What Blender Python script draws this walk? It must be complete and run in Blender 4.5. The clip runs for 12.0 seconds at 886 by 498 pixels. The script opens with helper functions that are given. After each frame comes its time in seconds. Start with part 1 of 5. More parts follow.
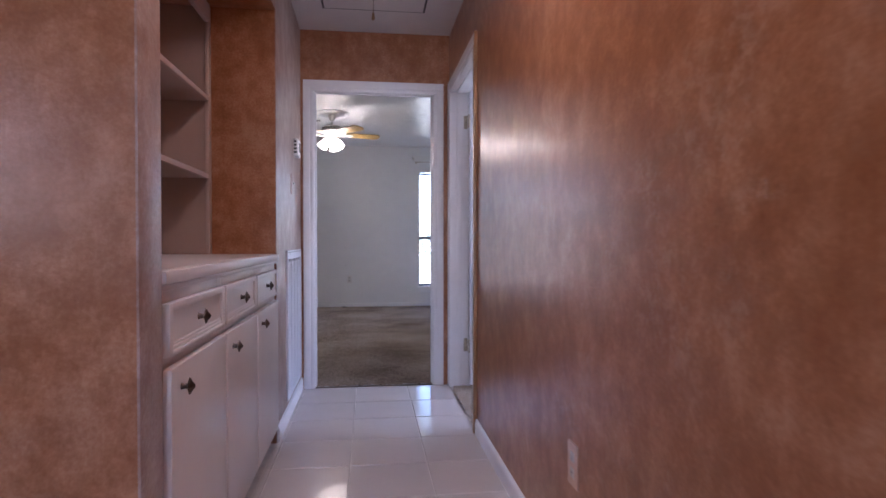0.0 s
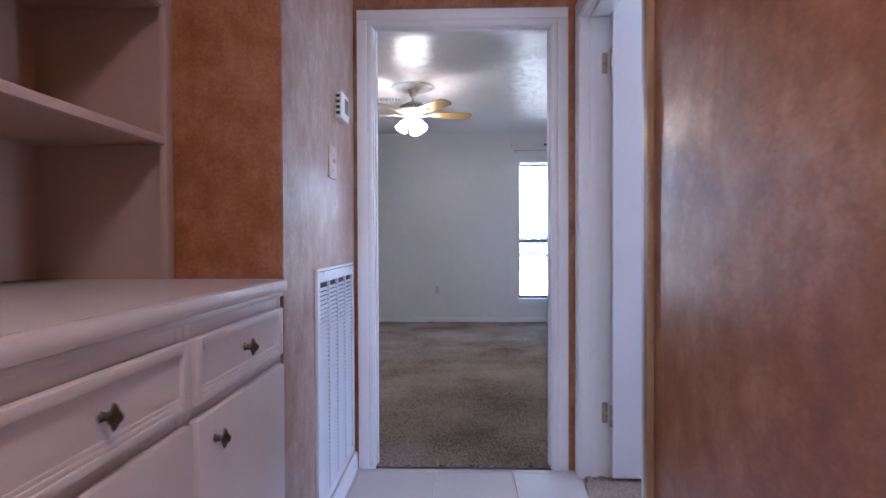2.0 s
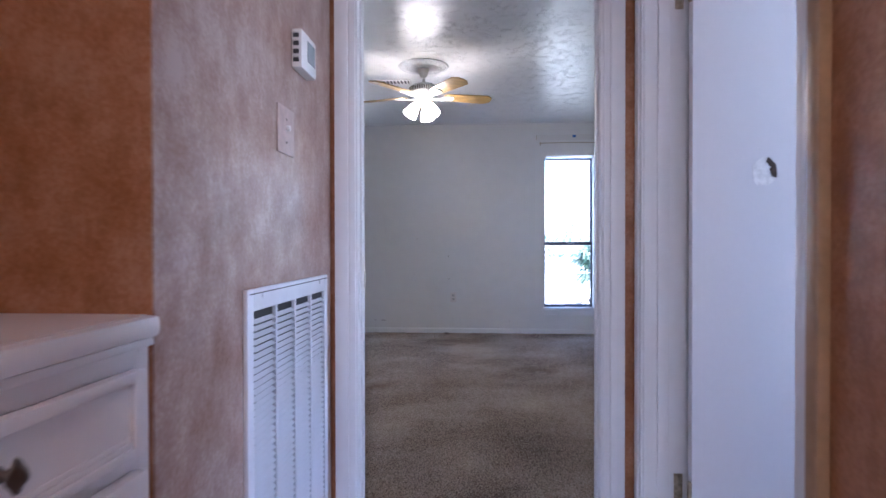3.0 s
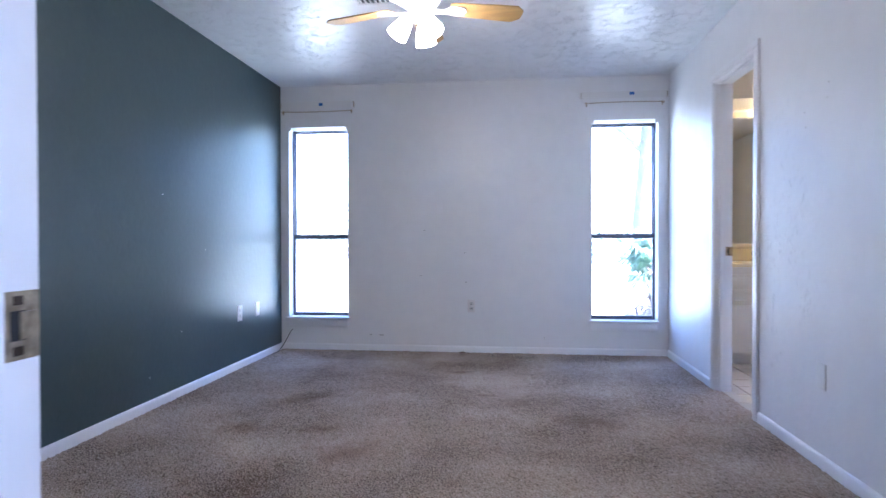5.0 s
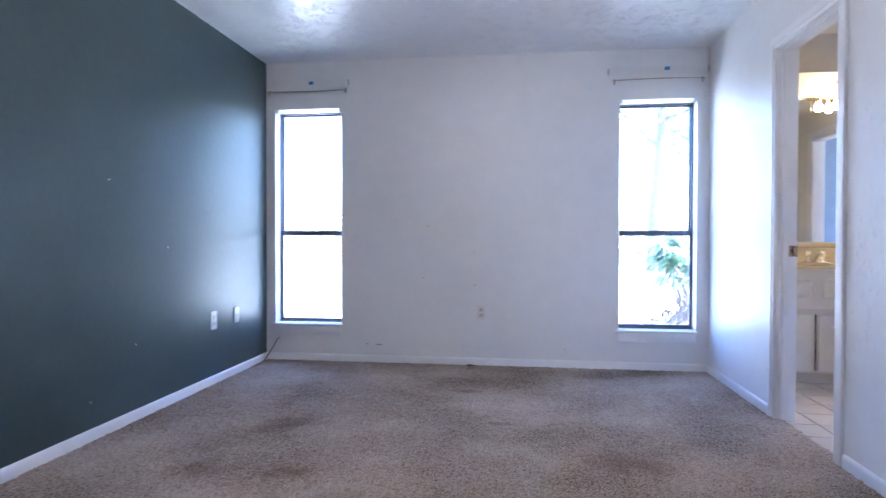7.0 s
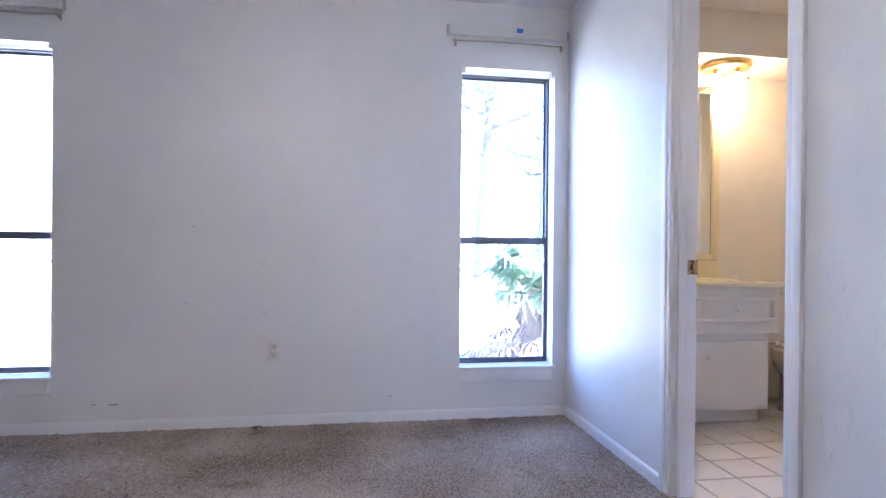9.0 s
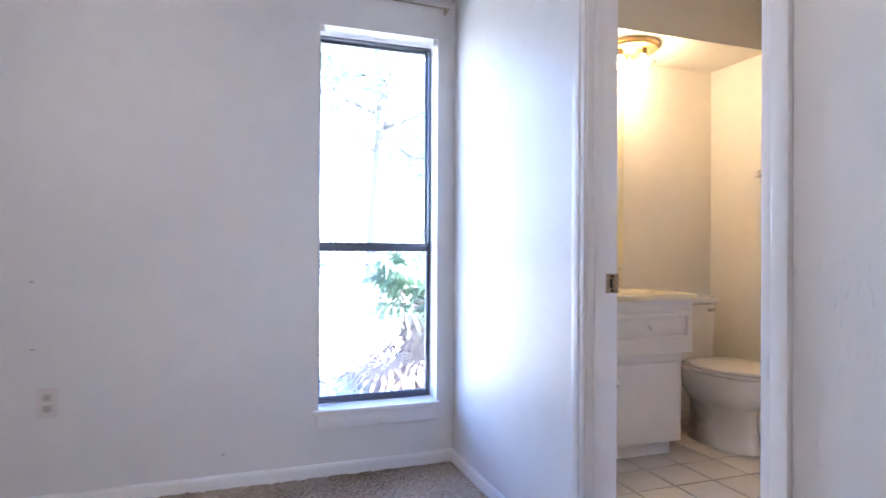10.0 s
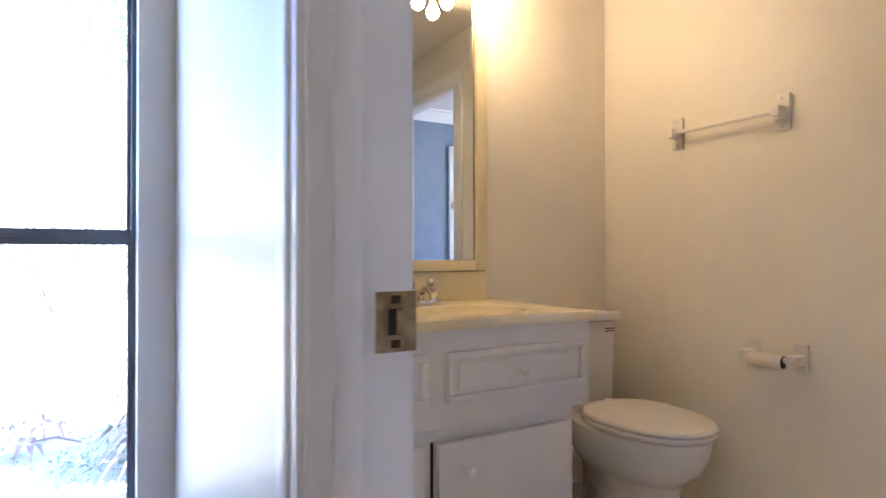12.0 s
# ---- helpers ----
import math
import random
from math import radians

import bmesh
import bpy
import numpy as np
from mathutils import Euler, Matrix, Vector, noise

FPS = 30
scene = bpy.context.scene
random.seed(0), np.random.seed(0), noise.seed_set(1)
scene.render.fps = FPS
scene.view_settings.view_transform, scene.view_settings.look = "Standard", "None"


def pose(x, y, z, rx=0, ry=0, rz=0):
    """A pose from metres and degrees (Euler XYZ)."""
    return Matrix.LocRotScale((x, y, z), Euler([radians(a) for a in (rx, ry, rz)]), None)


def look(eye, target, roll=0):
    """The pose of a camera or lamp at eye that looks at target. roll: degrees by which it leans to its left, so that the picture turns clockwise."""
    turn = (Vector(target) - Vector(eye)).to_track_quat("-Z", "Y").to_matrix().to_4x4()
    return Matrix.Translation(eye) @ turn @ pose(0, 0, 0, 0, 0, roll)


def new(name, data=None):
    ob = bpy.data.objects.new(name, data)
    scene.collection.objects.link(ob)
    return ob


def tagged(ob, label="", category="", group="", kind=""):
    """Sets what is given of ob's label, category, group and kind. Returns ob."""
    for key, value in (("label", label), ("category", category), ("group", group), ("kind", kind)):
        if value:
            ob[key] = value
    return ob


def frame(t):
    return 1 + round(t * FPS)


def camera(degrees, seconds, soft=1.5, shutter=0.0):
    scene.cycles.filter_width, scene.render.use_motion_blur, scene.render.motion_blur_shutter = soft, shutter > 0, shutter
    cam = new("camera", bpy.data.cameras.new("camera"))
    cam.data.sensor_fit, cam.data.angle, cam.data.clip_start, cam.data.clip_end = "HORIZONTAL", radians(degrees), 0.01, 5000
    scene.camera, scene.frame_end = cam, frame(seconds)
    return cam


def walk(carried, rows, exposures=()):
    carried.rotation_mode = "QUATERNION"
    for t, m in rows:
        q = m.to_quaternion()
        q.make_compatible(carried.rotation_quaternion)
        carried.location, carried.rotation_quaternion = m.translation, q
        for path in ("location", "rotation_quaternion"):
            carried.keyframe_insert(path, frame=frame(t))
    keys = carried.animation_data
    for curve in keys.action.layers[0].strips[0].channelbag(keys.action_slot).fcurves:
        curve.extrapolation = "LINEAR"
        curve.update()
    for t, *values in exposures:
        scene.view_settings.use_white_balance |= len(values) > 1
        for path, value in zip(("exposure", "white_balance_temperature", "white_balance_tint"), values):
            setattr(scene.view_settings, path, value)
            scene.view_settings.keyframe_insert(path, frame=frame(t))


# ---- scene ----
cam = camera(74.4, 12.0, shutter=0.35)
PATH = [
    (0, (0.796, -0.173, 1.016), (1.049, 1.811, 0.986), 0.0),
    (0.5, (0.838, 0.174, 1.03), (0.947, 2.171, 1.002), -0.1),
    (1, (0.85, 0.509, 1.027), (0.834, 2.509, 0.999), 0.0),
    (1.5, (0.836, 0.821, 1.044), (0.8, 2.82, 1.016), 0.0),
    (2, (0.837, 1.219, 1.05), (0.77, 3.218, 1.024), -0.2),
    (2.5, (0.842, 1.599, 1.052), (0.711, 3.594, 1.028), -0.1),
    (3, (0.855, 1.944, 1.059), (0.718, 3.939, 1.039), -0.1),
    (4.8, (0.865, 3.405, 1.003), (0.679, 5.396, 0.982), -0.1),
    (5, (0.858, 3.525, 1.002), (0.628, 5.511, 0.978), -0.1),
    (5.5, (0.814, 3.781, 0.988), (0.489, 5.754, 0.962), -0.1),
    (6, (0.801, 3.953, 0.983), (0.396, 5.912, 0.946), -0.0),
    (6.5, (0.802, 4.071, 0.999), (0.39, 6.028, 0.961), 0.1),
    (7, (0.812, 4.164, 0.992), (0.55, 6.146, 0.963), 0.1),
    (9, (0.921, 5.411, 1.009), (1.237, 7.386, 1.003), 0.55),
    (9.5, (1.05, 5.729, 1.022), (1.509, 7.675, 1.021), 0.5),
    (10, (1.218, 6.076, 1.033), (1.878, 7.964, 1.041), 0.3),
    (10.5, (1.408, 6.366, 1.029), (2.229, 8.19, 1.036), 0.2),
    (11, (1.634, 6.66, 1.032), (2.528, 8.449, 1.047), 0.1),
    (11.5, (1.842, 6.882, 1.016), (2.832, 8.619, 1.036), -0.1),
    (12, (2.05, 7.073, 1.003), (3.056, 8.801, 1.023), -0.1),
]
EXPOSURES = [(0, 3.2, 5300, 31), (1, 3.22, 5250, 30), (1.6, 3.42, 5150, 28), (3.2, 3.42, 5000, 26), (4.8, 4.04, 4800, 25), (7.2, 4.1, 4850, 26), (9, 4.08, 5150, 28), (10.5, 3.92, 5450, 28), (12, 3.65, 5500, 25)]
walk(cam, [(t, look(eye, target, roll)) for t, eye, target, roll in PATH], EXPOSURES)

# ---- light ----
world = bpy.data.worlds.new("sky")
scene.world = world
world.use_nodes = True
wn = world.node_tree.nodes
sky = wn.new("ShaderNodeTexSky")
sky.sky_type = "NISHITA"
sky.sun_disc = False
sky.sun_elevation = radians(52)
sky.sun_rotation = radians(115)
world.node_tree.links.new(sky.outputs["Color"], wn["Background"].inputs["Color"])
wn["Background"].inputs["Strength"].default_value = 0.15

sun = new("sun", bpy.data.lights.new("sun", "SUN"))
sun.data.energy, sun.data.angle, sun.data.color = 5.0, radians(0.5), (1.0, 0.95, 0.86)
sun.matrix_world = look((8, -4, 12), (0, 0, 0))


def window_lamp(name, at, target, w, h, watts, colour):
    """Daylight from an added lamp, in an assumed window opening that the walk never faces."""
    ob = new(name, bpy.data.lights.new(name, "AREA"))
    ob.data.shape, ob.data.size, ob.data.size_y = "RECTANGLE", w, h
    ob.data.energy, ob.data.color = watts, colour
    ob.matrix_world = look(at, target)
    return ob


window_lamp("daylight_foyer", (0.2, -5.62, 1.35), (0.2, 0, 1.35), 2.0, 1.6, 0.6, (1.0, 0.82, 0.7))
# added fill that brightens the hall's right wall; its window is made up
window_lamp("fill_foyer_side", (-1.37, -1.3, 1.45), (1, -1.3, 1.3), 0.55, 0.85, 0.8, (1.0, 0.84, 0.68))
window_lamp("daylight_side_room", (4.08, 2.85, 1.4), (2, 2.85, 1.4), 1.3, 1.3, 2.3, (0.78, 0.88, 1.0))
window_lamp("daylight_far_room", (6.42, 7.0, 1.4), (4, 7.0, 1.4), 1.3, 1.3, 0.6, (0.6, 0.78, 1.0))


# ---- materials ----
def material(name, base, rough=0.5, metal=0.0, vary=0.06, scale=6.0, fine=60.0, bump=0.1, bump_scale=80.0, spec=0.5, stops=None, coat=0.0, stretch=None, rough_vary=0.0, piece=0.0, warp=0.0, grain=0.35, swirl=0.0):
    """A surface with colour variation at two scales and fine relief, in metres of the object's own space."""
    m = bpy.data.materials.new(name)
    m.use_nodes = True
    n, l = m.node_tree.nodes, m.node_tree.links
    b = n["Principled BSDF"]
    b.inputs["Roughness"].default_value = rough
    b.inputs["Metallic"].default_value = metal
    b.inputs["Specular IOR Level"].default_value = spec
    b.inputs["Coat Weight"].default_value = coat
    co = n.new("ShaderNodeTexCoord")
    mp = n.new("ShaderNodeMapping")
    l.new(co.outputs["Object"], mp.inputs["Vector"])
    if stretch:
        mp.inputs["Scale"].default_value = stretch
    big, small = n.new("ShaderNodeTexNoise"), n.new("ShaderNodeTexNoise")
    big.inputs["Scale"].default_value, big.inputs["Detail"].default_value = scale, 5
    small.inputs["Scale"].default_value, small.inputs["Detail"].default_value = fine, 3
    big.inputs["Distortion"].default_value = warp
    for t in (big, small):
        l.new(mp.outputs["Vector"], t.inputs["Vector"])
    ramp = n.new("ShaderNodeValToRGB")
    if stops is None:
        lo = [c * (1 - vary) for c in base]
        hi = [min(1, c * (1 + vary)) for c in base]
        stops = [(0.3, lo), (0.7, hi)]
    e = ramp.color_ramp.elements
    while len(e) < len(stops):
        e.new(0.5)
    for k, (p, c) in enumerate(stops):
        e[k].position, e[k].color = p, (*c, 1)
    mixf = n.new("ShaderNodeMath")
    mixf.operation = "MULTIPLY_ADD"
    l.new(small.outputs["Fac"], mixf.inputs[0])
    mixf.inputs[1].default_value = grain
    addf = n.new("ShaderNodeMath")
    addf.operation = "MULTIPLY_ADD"
    l.new(big.outputs["Fac"], addf.inputs[0])
    addf.inputs[1].default_value, addf.inputs[2].default_value = 1.0, -0.5 * grain
    l.new(addf.outputs[0], mixf.inputs[2])
    l.new(mixf.outputs[0], ramp.inputs["Fac"])
    col = ramp.outputs["Color"]
    if piece:
        info = n.new("ShaderNodeObjectInfo")
        hsv = n.new("ShaderNodeHueSaturation")
        mr = n.new("ShaderNodeMapRange")
        mr.inputs["To Min"].default_value, mr.inputs["To Max"].default_value = 1 - piece, 1 + piece
        l.new(info.outputs["Random"], mr.inputs["Value"])
        l.new(mr.outputs["Result"], hsv.inputs["Value"])
        l.new(col, hsv.inputs["Color"])
        col = hsv.outputs["Color"]
    l.new(col, b.inputs["Base Color"])
    if rough_vary:
        mr = n.new("ShaderNodeMapRange")
        mr.inputs["To Min"].default_value, mr.inputs["To Max"].default_value = rough - rough_vary, rough + rough_vary
        l.new(big.outputs["Fac"], mr.inputs["Value"])
        l.new(mr.outputs["Result"], b.inputs["Roughness"])
    if bump:
        t = n.new("ShaderNodeTexNoise")
        t.inputs["Scale"].default_value, t.inputs["Detail"].default_value = bump_scale, 4
        t.inputs["Distortion"].default_value = swirl
        l.new(mp.outputs["Vector"], t.inputs["Vector"])
        bp = n.new("ShaderNodeBump")
        bp.inputs["Strength"].default_value, bp.inputs["Distance"].default_value = bump, 0.004
        l.new(t.outputs["Fac"], bp.inputs["Height"])
        l.new(bp.outputs["Normal"], b.inputs["Normal"])
    return m


def glow(name, colour, strength):
    m = bpy.data.materials.new(name)
    m.use_nodes = True
    b = m.node_tree.nodes["Principled BSDF"]
    b.inputs["Base Color"].default_value = (0.9, 0.9, 0.88, 1)
    b.inputs["Emission Color"].default_value = (*colour, 1)
    b.inputs["Emission Strength"].default_value = strength
    return m


def glass(name, tint=(0.96, 0.98, 0.98)):
    m = bpy.data.materials.new(name)
    m.use_nodes = True
    b = m.node_tree.nodes["Principled BSDF"]
    b.inputs["Base Color"].default_value = (*tint, 1)
    b.inputs["Roughness"].default_value = 0.0
    b.inputs["Transmission Weight"].default_value = 1.0
    b.inputs["IOR"].default_value = 1.1
    return m


def faux_plaster(name, tones, pale, rough, relief=0.5):
    """Hand-rubbed glaze on plaster: broad clouds, mottling and slanting brush strokes, with flaky pale patches that stand proud."""
    m = bpy.data.materials.new(name)
    m.use_nodes = True
    n, l = m.node_tree.nodes, m.node_tree.links
    b = n["Principled BSDF"]
    co = n.new("ShaderNodeTexCoord").outputs["Object"]

    def cloud(scale, detail, warp, src=co, coarse=0.6):
        t = n.new("ShaderNodeTexNoise")
        t.inputs["Scale"].default_value, t.inputs["Detail"].default_value = scale, detail
        t.inputs["Distortion"].default_value, t.inputs["Roughness"].default_value = warp, coarse
        l.new(src, t.inputs["Vector"])
        return t.outputs["Fac"]

    def calc(op, x, y, z=None):
        t = n.new("ShaderNodeMath")
        t.operation = op
        for k, v in enumerate((x, y) if z is None else (x, y, z)):
            if isinstance(v, (int, float)):
                t.inputs[k].default_value = v
            else:
                l.new(v, t.inputs[k])
        return t.outputs[0]

    def band(v, lo, hi, to=1.0):
        t = n.new("ShaderNodeMapRange")
        t.interpolation_type = "SMOOTHSTEP"
        t.inputs["From Min"].default_value, t.inputs["From Max"].default_value, t.inputs["To Max"].default_value = lo, hi, to
        l.new(v, t.inputs["Value"])
        return t.outputs["Result"]

    slant = n.new("ShaderNodeMapping")
    slant.inputs["Rotation"].default_value, slant.inputs["Scale"].default_value = (0.7, 0.7, 0.0), (20, 20, 5)
    l.new(co, slant.inputs["Vector"])
    clouds, mottle, stroke, grit = cloud(1.5, 4, 0.2), cloud(9.5, 7, 0.0, coarse=0.64), cloud(1.0, 4, 0.1, slant.outputs["Vector"]), cloud(110, 3, 0.0)
    fac = calc("MULTIPLY_ADD", clouds, 0.6, calc("MULTIPLY_ADD", mottle, 0.85, calc("MULTIPLY_ADD", stroke, 0.3, calc("MULTIPLY_ADD", grit, 0.4, -0.565))))
    ramp = n.new("ShaderNodeValToRGB")
    e = ramp.color_ramp.elements
    while len(e) < len(tones):
        e.new(0.5)
    for k, (p, c) in enumerate(tones):
        e[k].position, e[k].color = p, (*c, 1)
    l.new(fac, ramp.inputs["Fac"])
    flakes = calc("MULTIPLY", band(cloud(2.6, 5, 0.3), 0.5, 0.68), band(cloud(26, 7, 0.15, coarse=0.8), 0.46, 0.66))
    mix = n.new("ShaderNodeMixRGB")
    mix.inputs[2].default_value = (*pale, 1)
    l.new(calc("MULTIPLY", flakes, 0.4), mix.inputs[0])
    l.new(ramp.outputs["Color"], mix.inputs[1])
    l.new(mix.outputs[0], b.inputs["Base Color"])
    b.inputs["Roughness"].default_value = rough
    height = calc("MULTIPLY_ADD", flakes, 0.3, calc("MULTIPLY_ADD", cloud(48, 4, 0.4), 0.45, calc("MULTIPLY", cloud(120, 2, 0.0), 0.2)))
    bp = n.new("ShaderNodeBump")
    bp.inputs["Strength"].default_value, bp.inputs["Distance"].default_value = relief, 0.003
    l.new(height, bp.inputs["Height"])
    l.new(bp.outputs["Normal"], b.inputs["Normal"])
    return m


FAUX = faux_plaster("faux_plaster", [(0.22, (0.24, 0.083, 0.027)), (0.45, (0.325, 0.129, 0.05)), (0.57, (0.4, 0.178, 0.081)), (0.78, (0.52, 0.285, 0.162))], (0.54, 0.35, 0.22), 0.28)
# Paler copy of FAUX for faces turned to +x: sheen put into the colour
FAUX_SHEEN = faux_plaster("faux_plaster_pale_sheen", [(0.28, (0.24, 0.13, 0.085)), (0.44, (0.33, 0.21, 0.16)), (0.56, (0.39, 0.275, 0.225)), (0.74, (0.52, 0.42, 0.37))], (0.6, 0.5, 0.44), 0.32)
WHITE_WALL = material("white_wall_paint", (0.8, 0.795, 0.79), 0.39, vary=0.04, scale=1.1, fine=9, bump=0.3, bump_scale=24, swirl=0.6, spec=0.36)
GREEN_WALL = material("dark_slate_green_paint", (0.052, 0.078, 0.08), 0.36, vary=0.1, scale=1.4, fine=25, bump=0.35, bump_scale=26, swirl=0.5, spec=0.42)
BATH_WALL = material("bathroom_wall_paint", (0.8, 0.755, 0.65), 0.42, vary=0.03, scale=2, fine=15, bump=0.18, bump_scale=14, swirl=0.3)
BLUE_WALL = material("blue_grey_wall_paint", (0.24, 0.3, 0.38), 0.6)
HALL_CEIL = material("hall_ceiling_paint", (0.72, 0.7, 0.68), 0.6, vary=0.03, bump=0.3, bump_scale=40)
TRIM = material("white_trim_paint", (0.84, 0.835, 0.84), 0.34, vary=0.03, scale=3, fine=30, bump=0.02, bump_scale=60)
CAB_PAINT = material("cream_cabinet_paint", (0.74, 0.7, 0.68), 0.28, vary=0.03, scale=3, fine=30, bump=0.06, bump_scale=50)
# One shelf paint in two tones: the insides' shade is put into the darker
SHELF_INSIDE_SHADE = material("mauve_shelf_shaded_inside", (0.53, 0.4, 0.33), 0.45, vary=0.04, scale=3, bump=0.06)
SHELF_FRONT = material("mauve_shelf_lit_front", (0.58, 0.46, 0.4), 0.4, vary=0.05, scale=6, bump=0.06)
HALL_TILE = material("white_glazed_tile", (0.68, 0.645, 0.635), 0.13, vary=0.03, scale=3, fine=30, bump=0.05, bump_scale=9, piece=0.03)
BATH_TILE = material("white_bath_tile", (0.72, 0.67, 0.6), 0.15, vary=0.04, scale=4, bump=0.04, bump_scale=16, piece=0.03)
GROUT = material("grey_grout", (0.66, 0.63, 0.61), 0.5, vary=0.12, scale=9, bump=0.3)
BATH_GROUT = material("brown_grout", (0.12, 0.09, 0.065), 0.9, vary=0.15, scale=9, bump=0.3)
BRONZE = material("bronze_window_aluminium", (0.12, 0.14, 0.18), 0.4, metal=0.3, vary=0.1, bump=0.03)
DARK_METAL = material("aged_bronze_metal", (0.09, 0.07, 0.058), 0.35, metal=0.9, vary=0.3, scale=40, bump=0.2, bump_scale=200)
CHROME = material("chrome", (0.75, 0.74, 0.72), 0.12, metal=1.0, vary=0.03, bump=0)
NICKEL = material("worn_nickel", (0.46, 0.39, 0.29), 0.3, metal=1.0, vary=0.3, scale=60, bump=0.2, bump_scale=150)
BRASS = material("brass", (0.55, 0.38, 0.14), 0.3, metal=1.0, vary=0.15, scale=30, bump=0.1)
# black for plastic parts, and for sheets and strips that stand in for shade
BLACK = material("black_plastic_and_shade", (0.02, 0.02, 0.022), 0.5, bump=0.05)
PLASTIC = material("white_plastic", (0.78, 0.77, 0.75), 0.35, vary=0.02, bump=0.02)
PORCELAIN = material("white_porcelain", (0.8, 0.765, 0.71), 0.08, vary=0.02, bump=0)
MARBLE = material("cream_cultured_marble", (0.82, 0.73, 0.48), 0.18, vary=0.02, scale=5, bump=0.02)
PANE = glass("window_glass")


# ---- shapes ----
def box(bm, x0, x1, y0, y1, z0, z1, bevel=0.0):
    """Adds a box, with its edges rounded by bevel."""
    r = bmesh.ops.create_cube(bm, size=1)
    vs = r["verts"]
    for v in vs:
        v.co = Vector((x0 if v.co.x < 0 else x1, y0 if v.co.y < 0 else y1, z0 if v.co.z < 0 else z1))
    if bevel:
        es = {e for v in vs for e in v.link_edges}
        bmesh.ops.bevel(bm, geom=list(es), offset=bevel, segments=2, affect="EDGES", profile=0.6)
    return vs


def lathe(bm, profile, m=None, steps=32):
    """Adds a solid turned about z from (radius, height) pairs, moved by the pose m."""
    rings = []
    for r, z in profile:
        rings.append([bm.verts.new(Vector((max(r, 1e-4) * math.cos(2 * math.pi * k / steps), max(r, 1e-4) * math.sin(2 * math.pi * k / steps), z))) for k in range(steps)])
    for a, b in zip(rings, rings[1:]):
        for k in range(steps):
            bm.faces.new((a[k], a[(k + 1) % steps], b[(k + 1) % steps], b[k]))
    bm.faces.new(rings[0][::-1])
    bm.faces.new(rings[-1])
    if m is not None:
        bmesh.ops.transform(bm, matrix=m, verts=[v for r in rings for v in r])


def loft(bm, rings, closed=True):
    """Adds a skin over rings of points."""
    rs = [[bm.verts.new(Vector(p)) for p in r] for r in rings]
    n = len(rs[0])
    for a, b in zip(rs, rs[1:]):
        for k in range(n):
            bm.faces.new((a[k], a[(k + 1) % n], b[(k + 1) % n], b[k]))
    if closed:
        bm.faces.new(rs[0][::-1])
        bm.faces.new(rs[-1])


def tube(bm, points, radius, steps=10):
    """Adds a round bar along points."""
    pts = [Vector(p) for p in points]
    rings = []
    for k, p in enumerate(pts):
        d = (pts[min(k + 1, len(pts) - 1)] - pts[max(k - 1, 0)]).normalized()
        u = d.orthogonal().normalized() if k == 0 else (u - d * u.dot(d)).normalized()
        w = d.cross(u)
        rings.append([p + radius * (u * math.cos(2 * math.pi * a / steps) + w * math.sin(2 * math.pi * a / steps)) for a in range(steps)])
    loft(bm, rings)


def mesh_of(name, bm, mat, smooth=35):
    bmesh.ops.recalc_face_normals(bm, faces=bm.faces)
    me = bpy.data.meshes.new(name)
    bm.to_mesh(me)
    bm.free()
    me.materials.append(mat)
    if smooth:
        me.polygons.foreach_set("use_smooth", [True] * len(me.polygons))
        me.set_sharp_from_angle(angle=radians(smooth))
    return me


def part(name, bm, mat, parent=None, label="", smooth=35):
    """Links a bmesh as one mesh object, under its thing or part where one is given."""
    ob = new(name, mesh_of(name, bm, mat, smooth))
    if parent is not None:
        ob.parent = parent
        ob.matrix_parent_inverse = Matrix.Translation(-parent.location)
    if label:
        ob["label"] = label
    return ob


def block(name, dims, mat, parent=None, label="", bevel=0.0):
    bm = bmesh.new()
    box(bm, *dims, bevel=bevel)
    return part(name, bm, mat, parent, label)


def thing(name, label, category, at=(0, 0, 0), group=""):
    """An empty at a thing's base, that carries its parts."""
    e = new(name)
    e.location = at
    e.empty_display_size = 0.05
    return tagged(e, label, category, group)


def structure(ob, label, category="wall"):
    return tagged(ob, label, category, kind="structure")


def wall_along_x(name, x0, x1, y0, y1, z1, openings, mat, label, z0=-0.02):
    """A wall that runs along x, with openings (x0, x1, z0, z1) through it."""
    bm = bmesh.new()
    at = x0
    for a, b, lo, hi in sorted(openings):
        box(bm, at, a, y0, y1, z0, z1)
        if lo > z0:
            box(bm, a, b, y0, y1, z0, lo)
        box(bm, a, b, y0, y1, hi, z1)
        at = b
    box(bm, at, x1, y0, y1, z0, z1)
    return structure(part(name, bm, mat, smooth=0), label)


def wall_along_y(name, y0, y1, x0, x1, z1, openings, mat, label, z0=-0.02):
    bm = bmesh.new()
    at = y0
    for a, b, lo, hi in sorted(openings):
        box(bm, x0, x1, at, a, z0, z1)
        if lo > z0:
            box(bm, x0, x1, a, b, z0, lo)
        box(bm, x0, x1, a, b, hi, z1)
        at = b
    box(bm, x0, x1, at, y1, z0, z1)
    return structure(part(name, bm, mat, smooth=0), label)


# ---- plan, in metres ----
H = 2.445                                  # ceilings
HALL_L, HALL_R = 0.338, 1.36               # hall side walls
HALL_END = 3.895                           # hall face of the bedroom door's wall
BED_Y0, BED_Y1 = 4.005, 8.765
BED_L, BED_R, BED_RR = -1.270, 2.216, 2.262
DOOR_A = (0.432, 1.241)                     # bedroom door, along x
DOOR_B = (2.91, 3.80)                      # side room door, along y
DOOR_C = (6.975, 7.598)                     # bathroom door, along y
DOOR_D = (6.85, 7.66)                      # far door of the bathroom, along y
HEAD = 2.03
